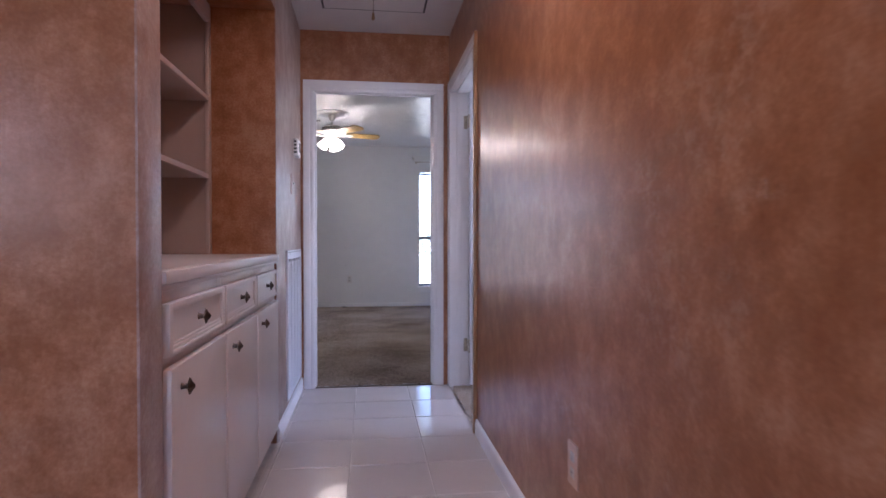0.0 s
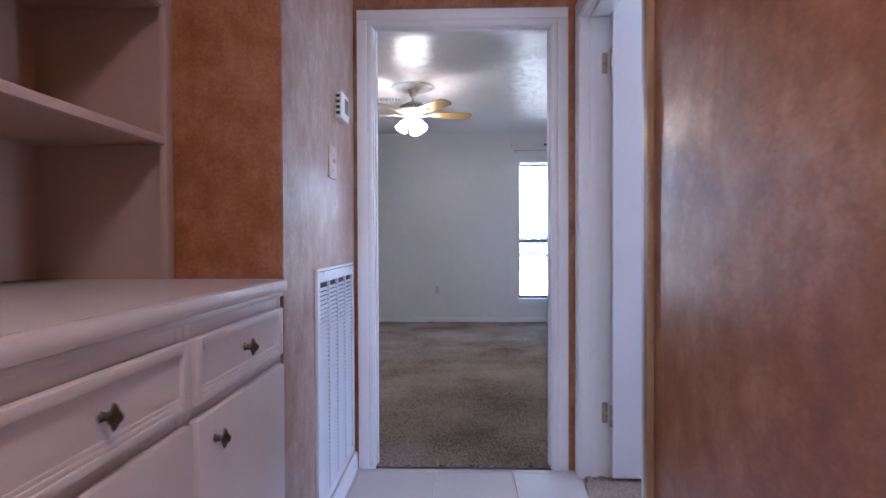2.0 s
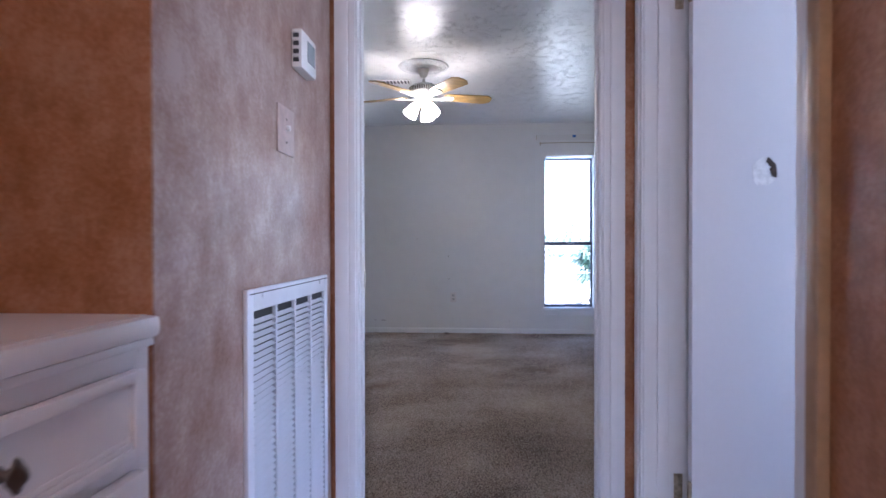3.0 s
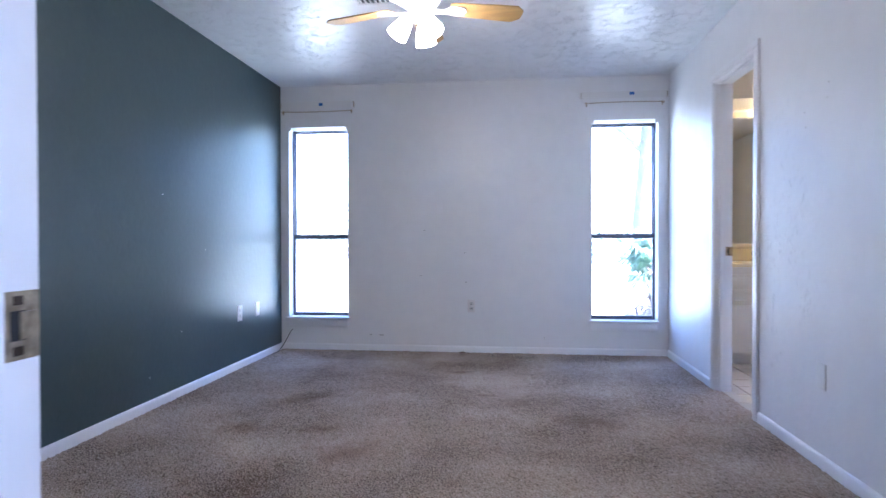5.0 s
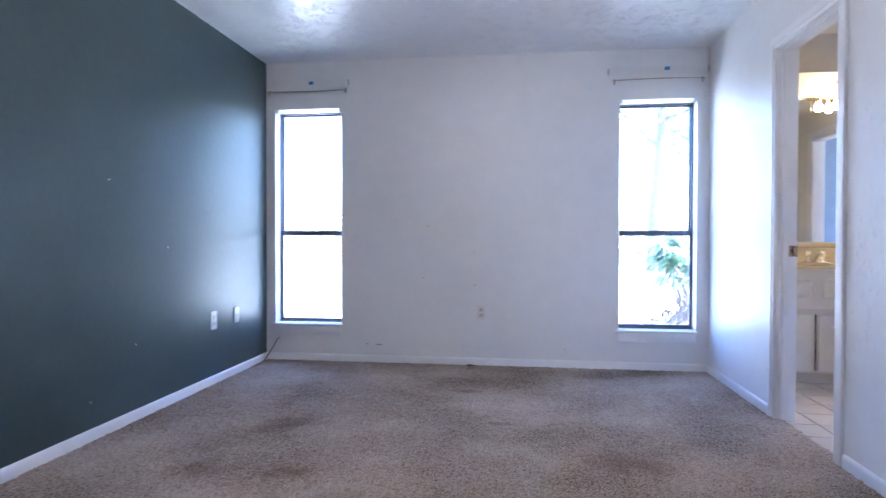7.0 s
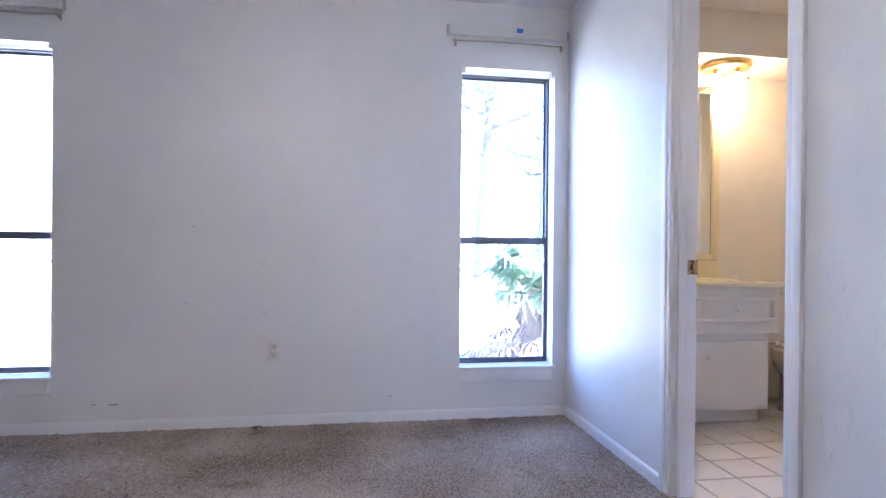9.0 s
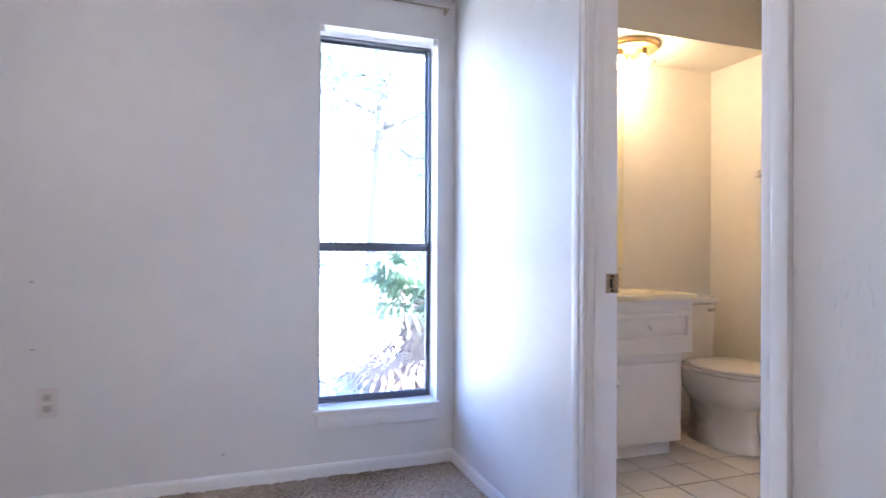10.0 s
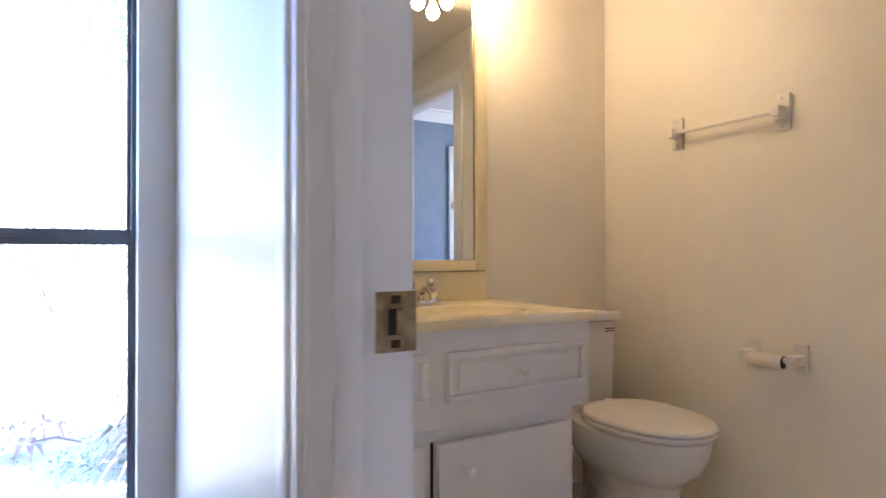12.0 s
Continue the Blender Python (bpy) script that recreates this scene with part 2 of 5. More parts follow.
NICHE = (1.19, 2.83)                      # built-in, along y
BATH_L, BATH_R, BATH_Y0, BATH_Y1 = 2.307, 4.05, 5.6, 9.02
WIN = ((-1.192, -0.630), (1.562, 2.127))   # bedroom windows, along x
SILL, WTOP = 0.308, 2.065
OUT = 8.93                                 # outer face of the bedroom's end wall
J = 0.02                                   # jamb boards line the openings

# ---- walls ----
ja = (DOOR_A[0] - J, DOOR_A[1] + J, -0.02, HEAD + J)
wall_along_x("wall_hall_end", HALL_L - 0.06, HALL_R + 0.05, HALL_END, 3.95, H, [ja], FAUX, "terracotta faux-plaster wall round the bedroom door")
wall_along_x("wall_bedroom_south", BED_L - 0.06, BED_R + 0.05, 3.95, BED_Y0, H, [ja], WHITE_WALL, "white painted bedroom wall with a doorway")
wall_along_y("wall_hall_left_core", NICHE[1] + 0.1, HALL_END, HALL_L - 0.12, HALL_L - 0.004, H, [], FAUX, "core of the plastered hall wall")
# thin skin over the core, carrying the painted pale sheen
wall_along_y("wall_hall_left", NICHE[1] + 0.0005, HALL_END, HALL_L - 0.004, HALL_L, H, [], FAUX_SHEEN, "plaster hall wall with an air grille, pale sheen put into its colour")
wall_along_y("wall_niche_header", NICHE[0], NICHE[1], HALL_L - 0.1, HALL_L, H, [], FAUX, "plaster header over the built-in shelves", z0=2.16)
wall_along_x("wall_foyer_return", -1.3, HALL_L, 1.06, NICHE[0], H, [], FAUX, "terracotta faux-plaster wall beside the built-in cabinet")
# added cap that repeats the painted sheen on the wall's end
structure(block("wall_return_end", (HALL_L - 0.003, HALL_L + 0.003, 1.0595, NICHE[0] + 0.0005, -0.01, H), FAUX_SHEEN, bevel=0.002), "thin cap on the plaster wall's end, pale sheen put into its colour")
wall_along_x("wall_niche_end", -0.36, HALL_L - 0.004, NICHE[1], NICHE[1] + 0.1, H, [], FAUX, "terracotta faux-plaster end wall of the shelf niche")
wall_along_y("wall_niche_back", NICHE[0], NICHE[1] + 0.1, -0.46, -0.36, H, [], FAUX, "wall behind the built-in shelves")
wall_along_y("wall_hall_right", -5.6, HALL_END, HALL_R, 1.42, H, [(DOOR_B[0] - J, DOOR_B[1] + J, -0.02, HEAD + J)], FAUX, "terracotta faux-plaster hall wall with a soft sheen")
wall_along_y("wall_side_room_west", -0.1, HALL_END, 1.42, 1.478, H, [(DOOR_B[0] - J, DOOR_B[1] + J, -0.02, HEAD + J)], WHITE_WALL, "white painted side room wall")
wall_along_x("wall_foyer_south", -1.3, HALL_R, -5.72, -5.6, H, [(-0.8, 1.2, 0.55, 2.15)], FAUX, "plaster wall with a window opening")
wall_along_y("wall_foyer_west", -5.72, 1.19, -1.4, -1.3, H, [(-1.6, -1.0, 1.0, 1.9)], FAUX, "unseen plaster wall of the foyer with an opening for a fill lamp")
wall_along_x("wall_side_room_south", 1.478, 4.0, 0.0, 0.1, H, [], WHITE_WALL, "white wall of the side room")
wall_along_y("wall_side_room_east", 0.0, 4.0, 4.0, 4.1, H, [(2.2, 3.5, 0.75, 2.05)], WHITE_WALL, "white wall with a window opening")
wall_along_x("wall_side_room_north", HALL_R + 0.05, 4.1, HALL_END, 3.95, H, [], WHITE_WALL, "white wall of the side room")
wall_along_y("wall_bedroom_west", BED_Y0, OUT, BED_L - 0.1, BED_L, H, [], GREEN_WALL, "dark slate-green painted accent wall with a sheen")
jc = (DOOR_C[0] - J, DOOR_C[1] + J, -0.02, 2.045 + J)
wall_along_y("wall_bedroom_east", BED_Y0, BED_Y1, BED_R, BED_RR, H, [jc], WHITE_WALL, "white painted bedroom wall with the bathroom doorway")
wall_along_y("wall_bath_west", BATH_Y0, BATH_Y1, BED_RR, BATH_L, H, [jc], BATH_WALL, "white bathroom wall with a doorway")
wall_along_x("wall_bedroom_north", BED_L - 0.1, BED_RR, BED_Y1, OUT, H, [(a, b, SILL - 0.02, WTOP) for a, b in WIN], WHITE_WALL, "white painted wall with two tall narrow windows")
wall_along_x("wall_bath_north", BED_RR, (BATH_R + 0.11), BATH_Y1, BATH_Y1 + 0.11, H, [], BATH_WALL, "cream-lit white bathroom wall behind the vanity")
jd = (DOOR_D[0] - J, DOOR_D[1] + J, -0.02, 2.1 + J)
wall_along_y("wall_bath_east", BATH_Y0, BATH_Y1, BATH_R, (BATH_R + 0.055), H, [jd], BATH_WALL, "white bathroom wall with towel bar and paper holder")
wall_along_y("wall_far_room_west", 5.76, BATH_Y1, (BATH_R + 0.055), (BATH_R + 0.11), H, [jd], BLUE_WALL, "blue-grey wall of the far room")
wall_along_x("wall_bath_south", BED_RR, (BATH_R + 0.11), BATH_Y0 - 0.1, BATH_Y0, H, [], BATH_WALL, "white bathroom wall")
wall_along_x("wall_far_room_south", (BATH_R + 0.11), 6.5, 5.76, 5.86, H, [], BLUE_WALL, "blue-grey wall")
wall_along_x("wall_far_room_north", (BATH_R + 0.11), 6.5, 9.0, 9.1, H, [], BLUE_WALL, "blue-grey wall")
wall_along_y("wall_far_room_east", 5.4, 9.1, 6.4, 6.5, H, [(6.35, 7.65, 0.75, 2.05)], BLUE_WALL, "blue-grey wall with a window opening")
wall_along_x("wall_bath_soffit", BATH_L, BATH_R, 8.59, BATH_Y1, H, [], BATH_WALL, "white dropped soffit over the vanity", z0=2.178)
structure(block("niche_soffit", (-0.36, HALL_L - 0.1, NICHE[0], NICHE[1], 2.16, 2.2), FAUX), "plaster top of the shelf niche", "ceiling")

# ---- ceilings and roof ----
CEIL = material("textured_white_ceiling", (0.88, 0.88, 0.88), 0.31, vary=0.02, scale=2, fine=20, bump=0.0)


def knockdown(m):
    """Skip-trowelled plaster: smooth glossy flats between thin broken ridges."""
    n, l = m.node_tree.nodes, m.node_tree.links
    co = n.new("ShaderNodeTexCoord")

    def cloud(scale, detail, warp):
        t = n.new("ShaderNodeTexNoise")
        t.inputs["Scale"].default_value, t.inputs["Detail"].default_value, t.inputs["Distortion"].default_value = scale, detail, warp
        l.new(co.outputs["Object"], t.inputs["Vector"])
        return t.outputs["Fac"]

    def calc(op, x, y, z=None):
        t = n.new("ShaderNodeMath")
        t.operation = op
        for k, v in enumerate((x, y) if z is None else (x, y, z)):
            if isinstance(v, (int, float)):
                t.inputs[k].default_value = v
            else:
                l.new(v, t.inputs[k])
        return t.outputs[0]

    def band(v, lo, hi):
        t = n.new("ShaderNodeMapRange")
        t.inputs["From Min"].default_value, t.inputs["From Max"].default_value = lo, hi
        l.new(v, t.inputs["Value"])
        return t.outputs["Result"]

    line = band(calc("ABSOLUTE", calc("SUBTRACT", cloud(26, 4, 1.3), 0.5), 0.0), 0.035, 0.0)
    ridge = calc("MULTIPLY", line, band(cloud(11, 3, 0.5), 0.44, 0.56))
    height = calc("MULTIPLY_ADD", ridge, 0.9, calc("MULTIPLY", band(cloud(9, 3, 1.0), 0.4, 0.64), 0.14))
    bp = n.new("ShaderNodeBump")
    bp.inputs["Strength"].default_value, bp.inputs["Distance"].default_value = 1.0, 0.004
    l.new(height, bp.inputs["Height"])
    l.new(bp.outputs["Normal"], n["Principled BSDF"].inputs["Normal"])


knockdown(CEIL)
structure(block("ceiling_bedroom", (BED_L - 0.1, BED_RR, 3.95, OUT, H, H + 0.1), CEIL), "white skip-trowelled ceiling with a soft sheen", "ceiling")
structure(block("ceiling_hall", (-1.4, 1.42, -5.72, 3.95, H, H + 0.1), HALL_CEIL), "pale hall ceiling with an attic hatch", "ceiling")
structure(block("ceiling_side_room", (1.42, 4.1, 0.0, 3.95, H, H + 0.1), HALL_CEIL), "white ceiling of the side room", "ceiling")
structure(block("ceiling_bath", (BED_RR, (BATH_R + 0.055), 5.5, BATH_Y1 + 0.11, H, H + 0.1), BATH_WALL), "white bathroom ceiling", "ceiling")
structure(block("ceiling_far_room", ((BATH_R + 0.055), 6.5, 5.4, 9.1, H, H + 0.1), HALL_CEIL), "white ceiling of the far room", "ceiling")
ROOF = material("brown_roof_shingle", (0.12, 0.1, 0.09), 0.9, vary=0.2, scale=8, bump=0.5)
structure(block("roof", (-2.0, 7.0, -6.3, 9.35, H + 0.12, H + 0.3), ROOF), "brown shingled roof with a shallow eave", "roof")

# ---- floors ----
structure(block("floor_hall", (-1.4, HALL_R + 0.02, -5.72, 3.92, -0.06, -0.006), GROUT), "white glazed ceramic tile floor with pale grout", "floor")
structure(block("floor_bath", (BED_RR - 0.008, (BATH_R + 0.055), 5.5, BATH_Y1 + 0.11, -0.06, -0.004), BATH_GROUT), "white ceramic tile floor with dark grout", "floor")
CARPET = material("beige_cut_pile_carpet", (0.3, 0.235, 0.18), 0.95, scale=1.5, fine=150, bump=1.0, bump_scale=150, spec=0.1, grain=2.0,
                  stops=[(0.14, (0.09, 0.066, 0.047)), (0.37, (0.27, 0.212, 0.162)), (0.56, (0.4, 0.327, 0.26)), (0.85, (0.55, 0.465, 0.38))])


def stained(m, scale, low, high, dark):
    """Old spills: uneven darker patches with soft edges."""
    n, l = m.node_tree.nodes, m.node_tree.links
    co, t, mr, mx = n.new("ShaderNodeTexCoord"), n.new("ShaderNodeTexNoise"), n.new("ShaderNodeMapRange"), n.new("ShaderNodeMixRGB")
    t.inputs["Scale"].default_value, t.inputs["Detail"].default_value, t.inputs["Distortion"].default_value = scale, 4, 0.6
    mr.inputs["From Min"].default_value, mr.inputs["From Max"].default_value = low, high
    mx.blend_type = "MULTIPLY"
    mx.inputs[2].default_value = (*dark, 1)
    b = n["Principled BSDF"].inputs["Base Color"]
    src = b.links[0].from_socket
    l.new(co.outputs["Object"], t.inputs["Vector"])
    l.new(t.outputs["Fac"], mr.inputs["Value"])
    l.new(mr.outputs["Result"], mx.inputs[0])
    l.new(src, mx.inputs[1])
    l.new(mx.outputs[0], b)


stained(CARPET, 1.3, 0.5, 0.78, (0.9, 0.88, 0.86))
stained(CARPET, 5.0, 0.64, 0.76, (0.82, 0.78, 0.75))


def spill(m, x, y, rx, ry, turn, dark):
    """One old spill at its place on the carpet, with a ragged soft edge."""
    n, l = m.node_tree.nodes, m.node_tree.links
    co, mp, t = n.new("ShaderNodeTexCoord"), n.new("ShaderNodeMapping"), n.new("ShaderNodeTexNoise")
    mp.vector_type = "TEXTURE"
    mp.inputs["Location"].default_value = (x, y, 0)
    mp.inputs["Rotation"].default_value = (0, 0, radians(turn))
    mp.inputs["Scale"].default_value = (rx, ry, 1)
    l.new(co.outputs["Object"], mp.inputs["Vector"])
    ln, ad, mr, mx = n.new("ShaderNodeVectorMath"), n.new("ShaderNodeMath"), n.new("ShaderNodeMapRange"), n.new("ShaderNodeMixRGB")
    ln.operation = "LENGTH"
    l.new(mp.outputs["Vector"], ln.inputs[0])
    t.inputs["Scale"].default_value, t.inputs["Detail"].default_value = 9, 5
    l.new(co.outputs["Object"], t.inputs["Vector"])
    ad.operation = "MULTIPLY_ADD"
    ad.inputs[1].default_value = 1.8
    l.new(t.outputs["Fac"], ad.inputs[0])
    l.new(ln.outputs["Value"], ad.inputs[2])
    mr.inputs["From Min"].default_value, mr.inputs["From Max"].default_value = 2.0, 1.1
    l.new(ad.outputs[0], mr.inputs["Value"])
    mx.blend_type = "MULTIPLY"
    mx.inputs[2].default_value = (*dark, 1)
    b = n["Principled BSDF"].inputs["Base Color"]
    src = b.links[0].from_socket
    l.new(mr.outputs["Result"], mx.inputs[0])
    l.new(src, mx.inputs[1])
    l.new(mx.outputs[0], b)


for sx, sy, rx, ry, turn in ((-0.45, 7.1, 0.3, 0.12, 35), (-0.15, 6.52, 0.12, 0.09, 10), (0.09, 6.2, 0.2, 0.14, 40), (0.7, 7.29, 0.1, 0.05, 0), (1.29, 6.8, 0.26, 0.12, -20), (0.45, 7.95, 0.12, 0.05, 0), (0.44, 8.65, 0.07, 0.04, 60), (-0.56, 6.5, 0.16, 0.12, 0)):
    spill(CARPET, sx, sy, rx, ry, turn, (0.66, 0.6, 0.56))


def carpet(name, x0, x1, y0, y1, step, label):
    """Cut pile: a fine sheet of uneven tufts."""
    nx, ny = int((x1 - x0) / step), int((y1 - y0) / step)
    xs, ys = np.linspace(x0, x1, nx + 1), np.linspace(y0, y1, ny + 1)
    gx, gy = np.meshgrid(xs, ys)
    rng = np.random.default_rng(5)
    gz = rng.normal(0, 0.0026, gx.shape) + 0.008
    gx = gx + rng.normal(0, step * 0.2, gx.shape)
    gy = gy + rng.normal(0, step * 0.2, gy.shape)
    v = np.stack([gx, gy, gz], -1).reshape(-1, 3)
    k = (np.arange(ny)[:, None] * (nx + 1) + np.arange(nx)[None, :]).reshape(-1)
    f = np.stack([k, k + 1, k + nx + 2, k + nx + 1], -1)
    me = bpy.data.meshes.new(name)
    me.from_pydata(v.tolist(), [], f.tolist())
    me.materials.append(CARPET)
    me.polygons.foreach_set("use_smooth", [True] * len(me.polygons))
    return structure(new(name, me), label, "floor")


carpet("floor_bedroom", BED_L, BED_RR - 0.01, 3.91, BED_Y1, 0.011, "worn beige cut-pile carpet with faint stains")
carpet("floor_side_room", HALL_R + 0.0, 4.0, 0.1, 3.89, 0.04, "beige cut-pile carpet of the side room")
structure(block("floor_far_room", (BATH_R + 0.06, 6.5, 5.4, 9.1, -0.05, 0.0), CARPET), "beige carpet of the far room", "floor")
structure(block("subfloor", (-1.4, 6.5, -5.72, BATH_Y1 + 0.11, -0.14, -0.062), GROUT), "concrete slab under the floors", "floor")


# ---- doorways ----
def doorway(name, label, axis, a, b, w0, w1, side0, side1, w=0.07, head_to=HEAD, stop_at=None, legs0=("a", "b"), legs1=("a", "b")):
    """Jambs, stop and casing of an opening from a to b along axis, through a wall from w0 to w1; casing on the faces asked for."""
    root = tagged(new(name), label, "door frame", kind="structure")

    def bx(nm, u0, u1, v0, v1, z0, z1, bev=0.002, lab=""):
        d = (u0, u1, v0, v1, z0, z1) if axis == "x" else (v0, v1, u0, u1, z0, z1)
        return block(nm, d, TRIM, root, lab, bevel=bev)

    e = 0.004
    bx("jamb", a - J + 0.001, a, w0 - e, w1 + e, 0, head_to)
    bx("jamb", b, b + J - 0.001, w0 - e, w1 + e, 0, head_to)
    bx("head_jamb", a - J + 0.001, b + J - 0.001, w0 - e, w1 + e, head_to, head_to + J - 0.001)
    if stop_at is not None:
        s0, s1 = stop_at
        bx("door_stop", a, a + 0.008, s0, s1, 0, head_to)
        bx("door_stop", b - 0.008, b, s0, s1, 0, head_to)
        bx("door_stop", a + 0.008, b - 0.008, s0, s1, head_to - 0.008, head_to)
    for face, on, d, legs in ((w0, side0, -1, legs0), (w1, side1, 1, legs1)):
        if not on:
            continue

        def board(nm, u0, u1, z0, z1, inner):
            """A thick outer band and a thinner inner band, as moulded casing has."""
            bm = bmesh.new()
            f0, f1, f2 = face + d * 0.0005, face + d * 0.016, face + d * 0.0125
            lo, hi = (min(f0, f1), max(f0, f1))
            lo2, hi2 = (min(f0, f2), max(f0, f2))

            def put(p0, p1, q0, q1, l, h, bev):
                dd = (p0, p1, l, h, q0, q1) if axis == "x" else (l, h, p0, p1, q0, q1)
                box(bm, *dd, bevel=bev)

            cut = 0.024
            if inner == "right":
                put(u0, u1 - cut, z0, z1 + cut, lo, hi, 0.004)
                put(u1 - cut, u1, z0, z1 - 0.0, lo2, hi2, 0.003)
            elif inner == "left":
                put(u0 + cut, u1, z0, z1 + cut, lo, hi, 0.004)
                put(u0, u0 + cut, z0, z1 - 0.0, lo2, hi2, 0.003)
            else:
                put(u0, u1, z0 + cut + 0.0005, z1, lo, hi, 0.004)
                put(u0 + w - cut, u1 - w + cut, z0, z0 + cut, lo2, hi2, 0.003)
            part(nm, bm, TRIM, root)

        g = 0.006
        if "a" in legs:
            board("casing", a - g - w, a - g, 0, head_to + g, "right")
        if "b" in legs:
            board("casing", b + g, b + g + w, 0, head_to + g, "left")
        board("head_casing", a - g - (w if "a" in legs else 0), b + g + (w if "b" in legs else 0), head_to + g + 0.0005, head_to + g + w, "down")
    return root


frame_a = doorway("door_frame_1", "white painted door frame between hall and bedroom", "x", *DOOR_A, HALL_END, BED_Y0, True, True, stop_at=(3.93, 3.965))
frame_b = doorway("door_frame_2", "white painted door frame to the side room", "y", *DOOR_B, HALL_R, 1.478, True, True, stop_at=(1.395, 1.43))
frame_c = doorway("door_frame_3", "white painted bathroom door frame, its door taken off", "y", *DOOR_C, BED_R, BATH_L + 0.005, True, True, w=0.064, head_to=2.045, stop_at=(2.235, 2.262))
frame_d = doorway("door_frame_4", "white painted door frame on the far side of the bathroom", "y", *DOOR_D, BATH_R, (BATH_R + 0.11), True, True, w=0.1, head_to=2.1)


# ---- baseboards ----
def baseboard(name, runs, label, h=0.065, t=0.013, mat=TRIM):
    """Runs of moulded board: (axis, from, to, wall face, side it stands on)."""
    bm = bmesh.new()
    for axis, a, b, w, s in runs:
        edge = [(0.0006, 0.0), (t, 0.0), (t, h * 0.72), (t * 0.92, h * 0.84), (t * 0.68, h * 0.94), (t * 0.35, h), (0.0006, h)]
        loft(bm, [[(u, w + s * d, z) if axis == "x" else (w + s * d, u, z) for d, z in edge] for u in (a, b)])
    return structure(part(name, bm, mat), label, "baseboard")


baseboard("baseboard_bedroom", [
    ("x", BED_L, BED_R, BED_Y1, -1), ("y", BED_Y0, BED_Y1 - 0.014, BED_L, 1),
    ("y", BED_Y0, DOOR_C[0] - 0.078, BED_R, -1), ("y", DOOR_C[1] + 0.078, BED_Y1 - 0.014, BED_R, -1),
    ("x", BED_L + 0.014, DOOR_A[0] - 0.078, BED_Y0, 1), ("x", DOOR_A[1] + 0.078, BED_R - 0.014, BED_Y0, 1)], "white painted wooden baseboard along the carpet")
baseboard("baseboard_hall", [
    ("y", -5.6, DOOR_B[0] - 0.078, HALL_R, -1), ("y", NICHE[1], HALL_END, HALL_L, 1), ("x", -1.3, HALL_L, 1.06, -1)], "white painted wooden baseboard along the hall tiles", h=0.08)
baseboard("baseboard_bath", [
    ("y", DOOR_D[1] + 0.108, BATH_Y1, BATH_R, -1), ("x", 3.44, BATH_R - 0.014, BATH_Y1, -1), ("y", DOOR_C[1] + 0.078, 8.45, BATH_L, 1)], "low cream-painted baseboard of the bathroom", h=0.055, mat=BATH_WALL)


# ---- bedroom windows ----
def window(name, x0, x1, label):
    """A single-hung aluminium window set deep in its opening, with a wooden sill and apron."""
    root = structure(new(name), label, "window")
    y = 8.868
    f = 0.012
    z0, z1, zm = SILL + 0.002, WTOP - 0.012, 1.046

    def fr(nm, *d, mat=BRONZE, bev=0.002, lab="", parent=root):
        return block(nm, d, mat, parent, lab, bevel=bev)

    fr("window_frame", x0, x0 + f, y, y + 0.055, z0, z1)
    fr("window_frame", x1 - f, x1, y, y + 0.055, z0, z1)
    fr("window_frame", x0 + f, x1 - f, y, y + 0.055, z1 - f, z1)
    fr("window_frame", x0 + f, x1 - f, y, y + 0.055, z0, z0 + f)
    s = 0.009
    lo = tagged(new("lower_sash"), "dark bronze aluminium sash")
    up = tagged(new("upper_sash"), "dark bronze aluminium sash")
    for o in (lo, up):
        o.parent = root
    a, b = x0 + f, x1 - f
    fr("stile", a, a + s, y + 0.004, y + 0.024, z0 + f, zm, parent=lo)
    fr("stile", b - s, b, y + 0.004, y + 0.024, z0 + f, zm, parent=lo)
    fr("rail", a + s, b - s, y + 0.004, y + 0.024, z0 + f, z0 + f + 0.02, parent=lo)
    fr("meeting_rail", a, b, y + 0.002, y + 0.028, zm - 0.015, zm + 0.027, parent=lo)
    fr("sash_latch", (a + b) / 2 - 0.03, (a + b) / 2 + 0.03, y - 0.006, y + 0.002, zm + 0.004, zm + 0.014, parent=lo)
    fr("rail", a, b, y + 0.03, y + 0.05, zm - 0.008, zm + 0.014, parent=up)
    fr("rail", a, b, y + 0.03, y + 0.05, z1 - f - 0.012, z1 - f - 0.0005, parent=up)
    fr("stile", a + 0.0005, a + 0.011, y + 0.03, y + 0.05, zm + 0.0145, z1 - f - 0.0125, parent=up)
    fr("stile", b - 0.011, b - 0.0005, y + 0.03, y + 0.05, zm + 0.0145, z1 - f - 0.0125, parent=up)
    p = fr("pane", a + s - 0.004, b - s + 0.004, y + 0.012, y + 0.015, z0 + f + 0.016, zm - 0.008, mat=PANE, bev=0, lab="clear glass pane", parent=lo)
    q = fr("pane", a - 0.002, b + 0.002, y + 0.039, y + 0.042, zm + 0.01, z1 - f + 0.002, mat=PANE, bev=0, lab="clear glass pane", parent=up)
    p.visible_shadow = q.visible_shadow = False
    bm = bmesh.new()
    box(bm, x0 - 0.024, x1 + 0.012, BED_Y1 - 0.022, BED_Y1 - 0.0005, SILL - 0.018, SILL + 0.002, bevel=0.005)
    box(bm, x0 + 0.0005, x1 - 0.0005, BED_Y1 - 0.004, y + 0.002, SILL - 0.018, SILL + 0.0015)
    part("window_sill", bm, TRIM, root, "white painted wooden sill")
    block("apron", (x0 - 0.006, x1 - 0.004, BED_Y1 - 0.012, BED_Y1 - 0.0005, SILL - 0.085, SILL - 0.0185), TRIM, root, "white painted apron", bevel=0.003)
    return root


window("window_1", *WIN[0], "tall narrow bronze aluminium window with a white sill")
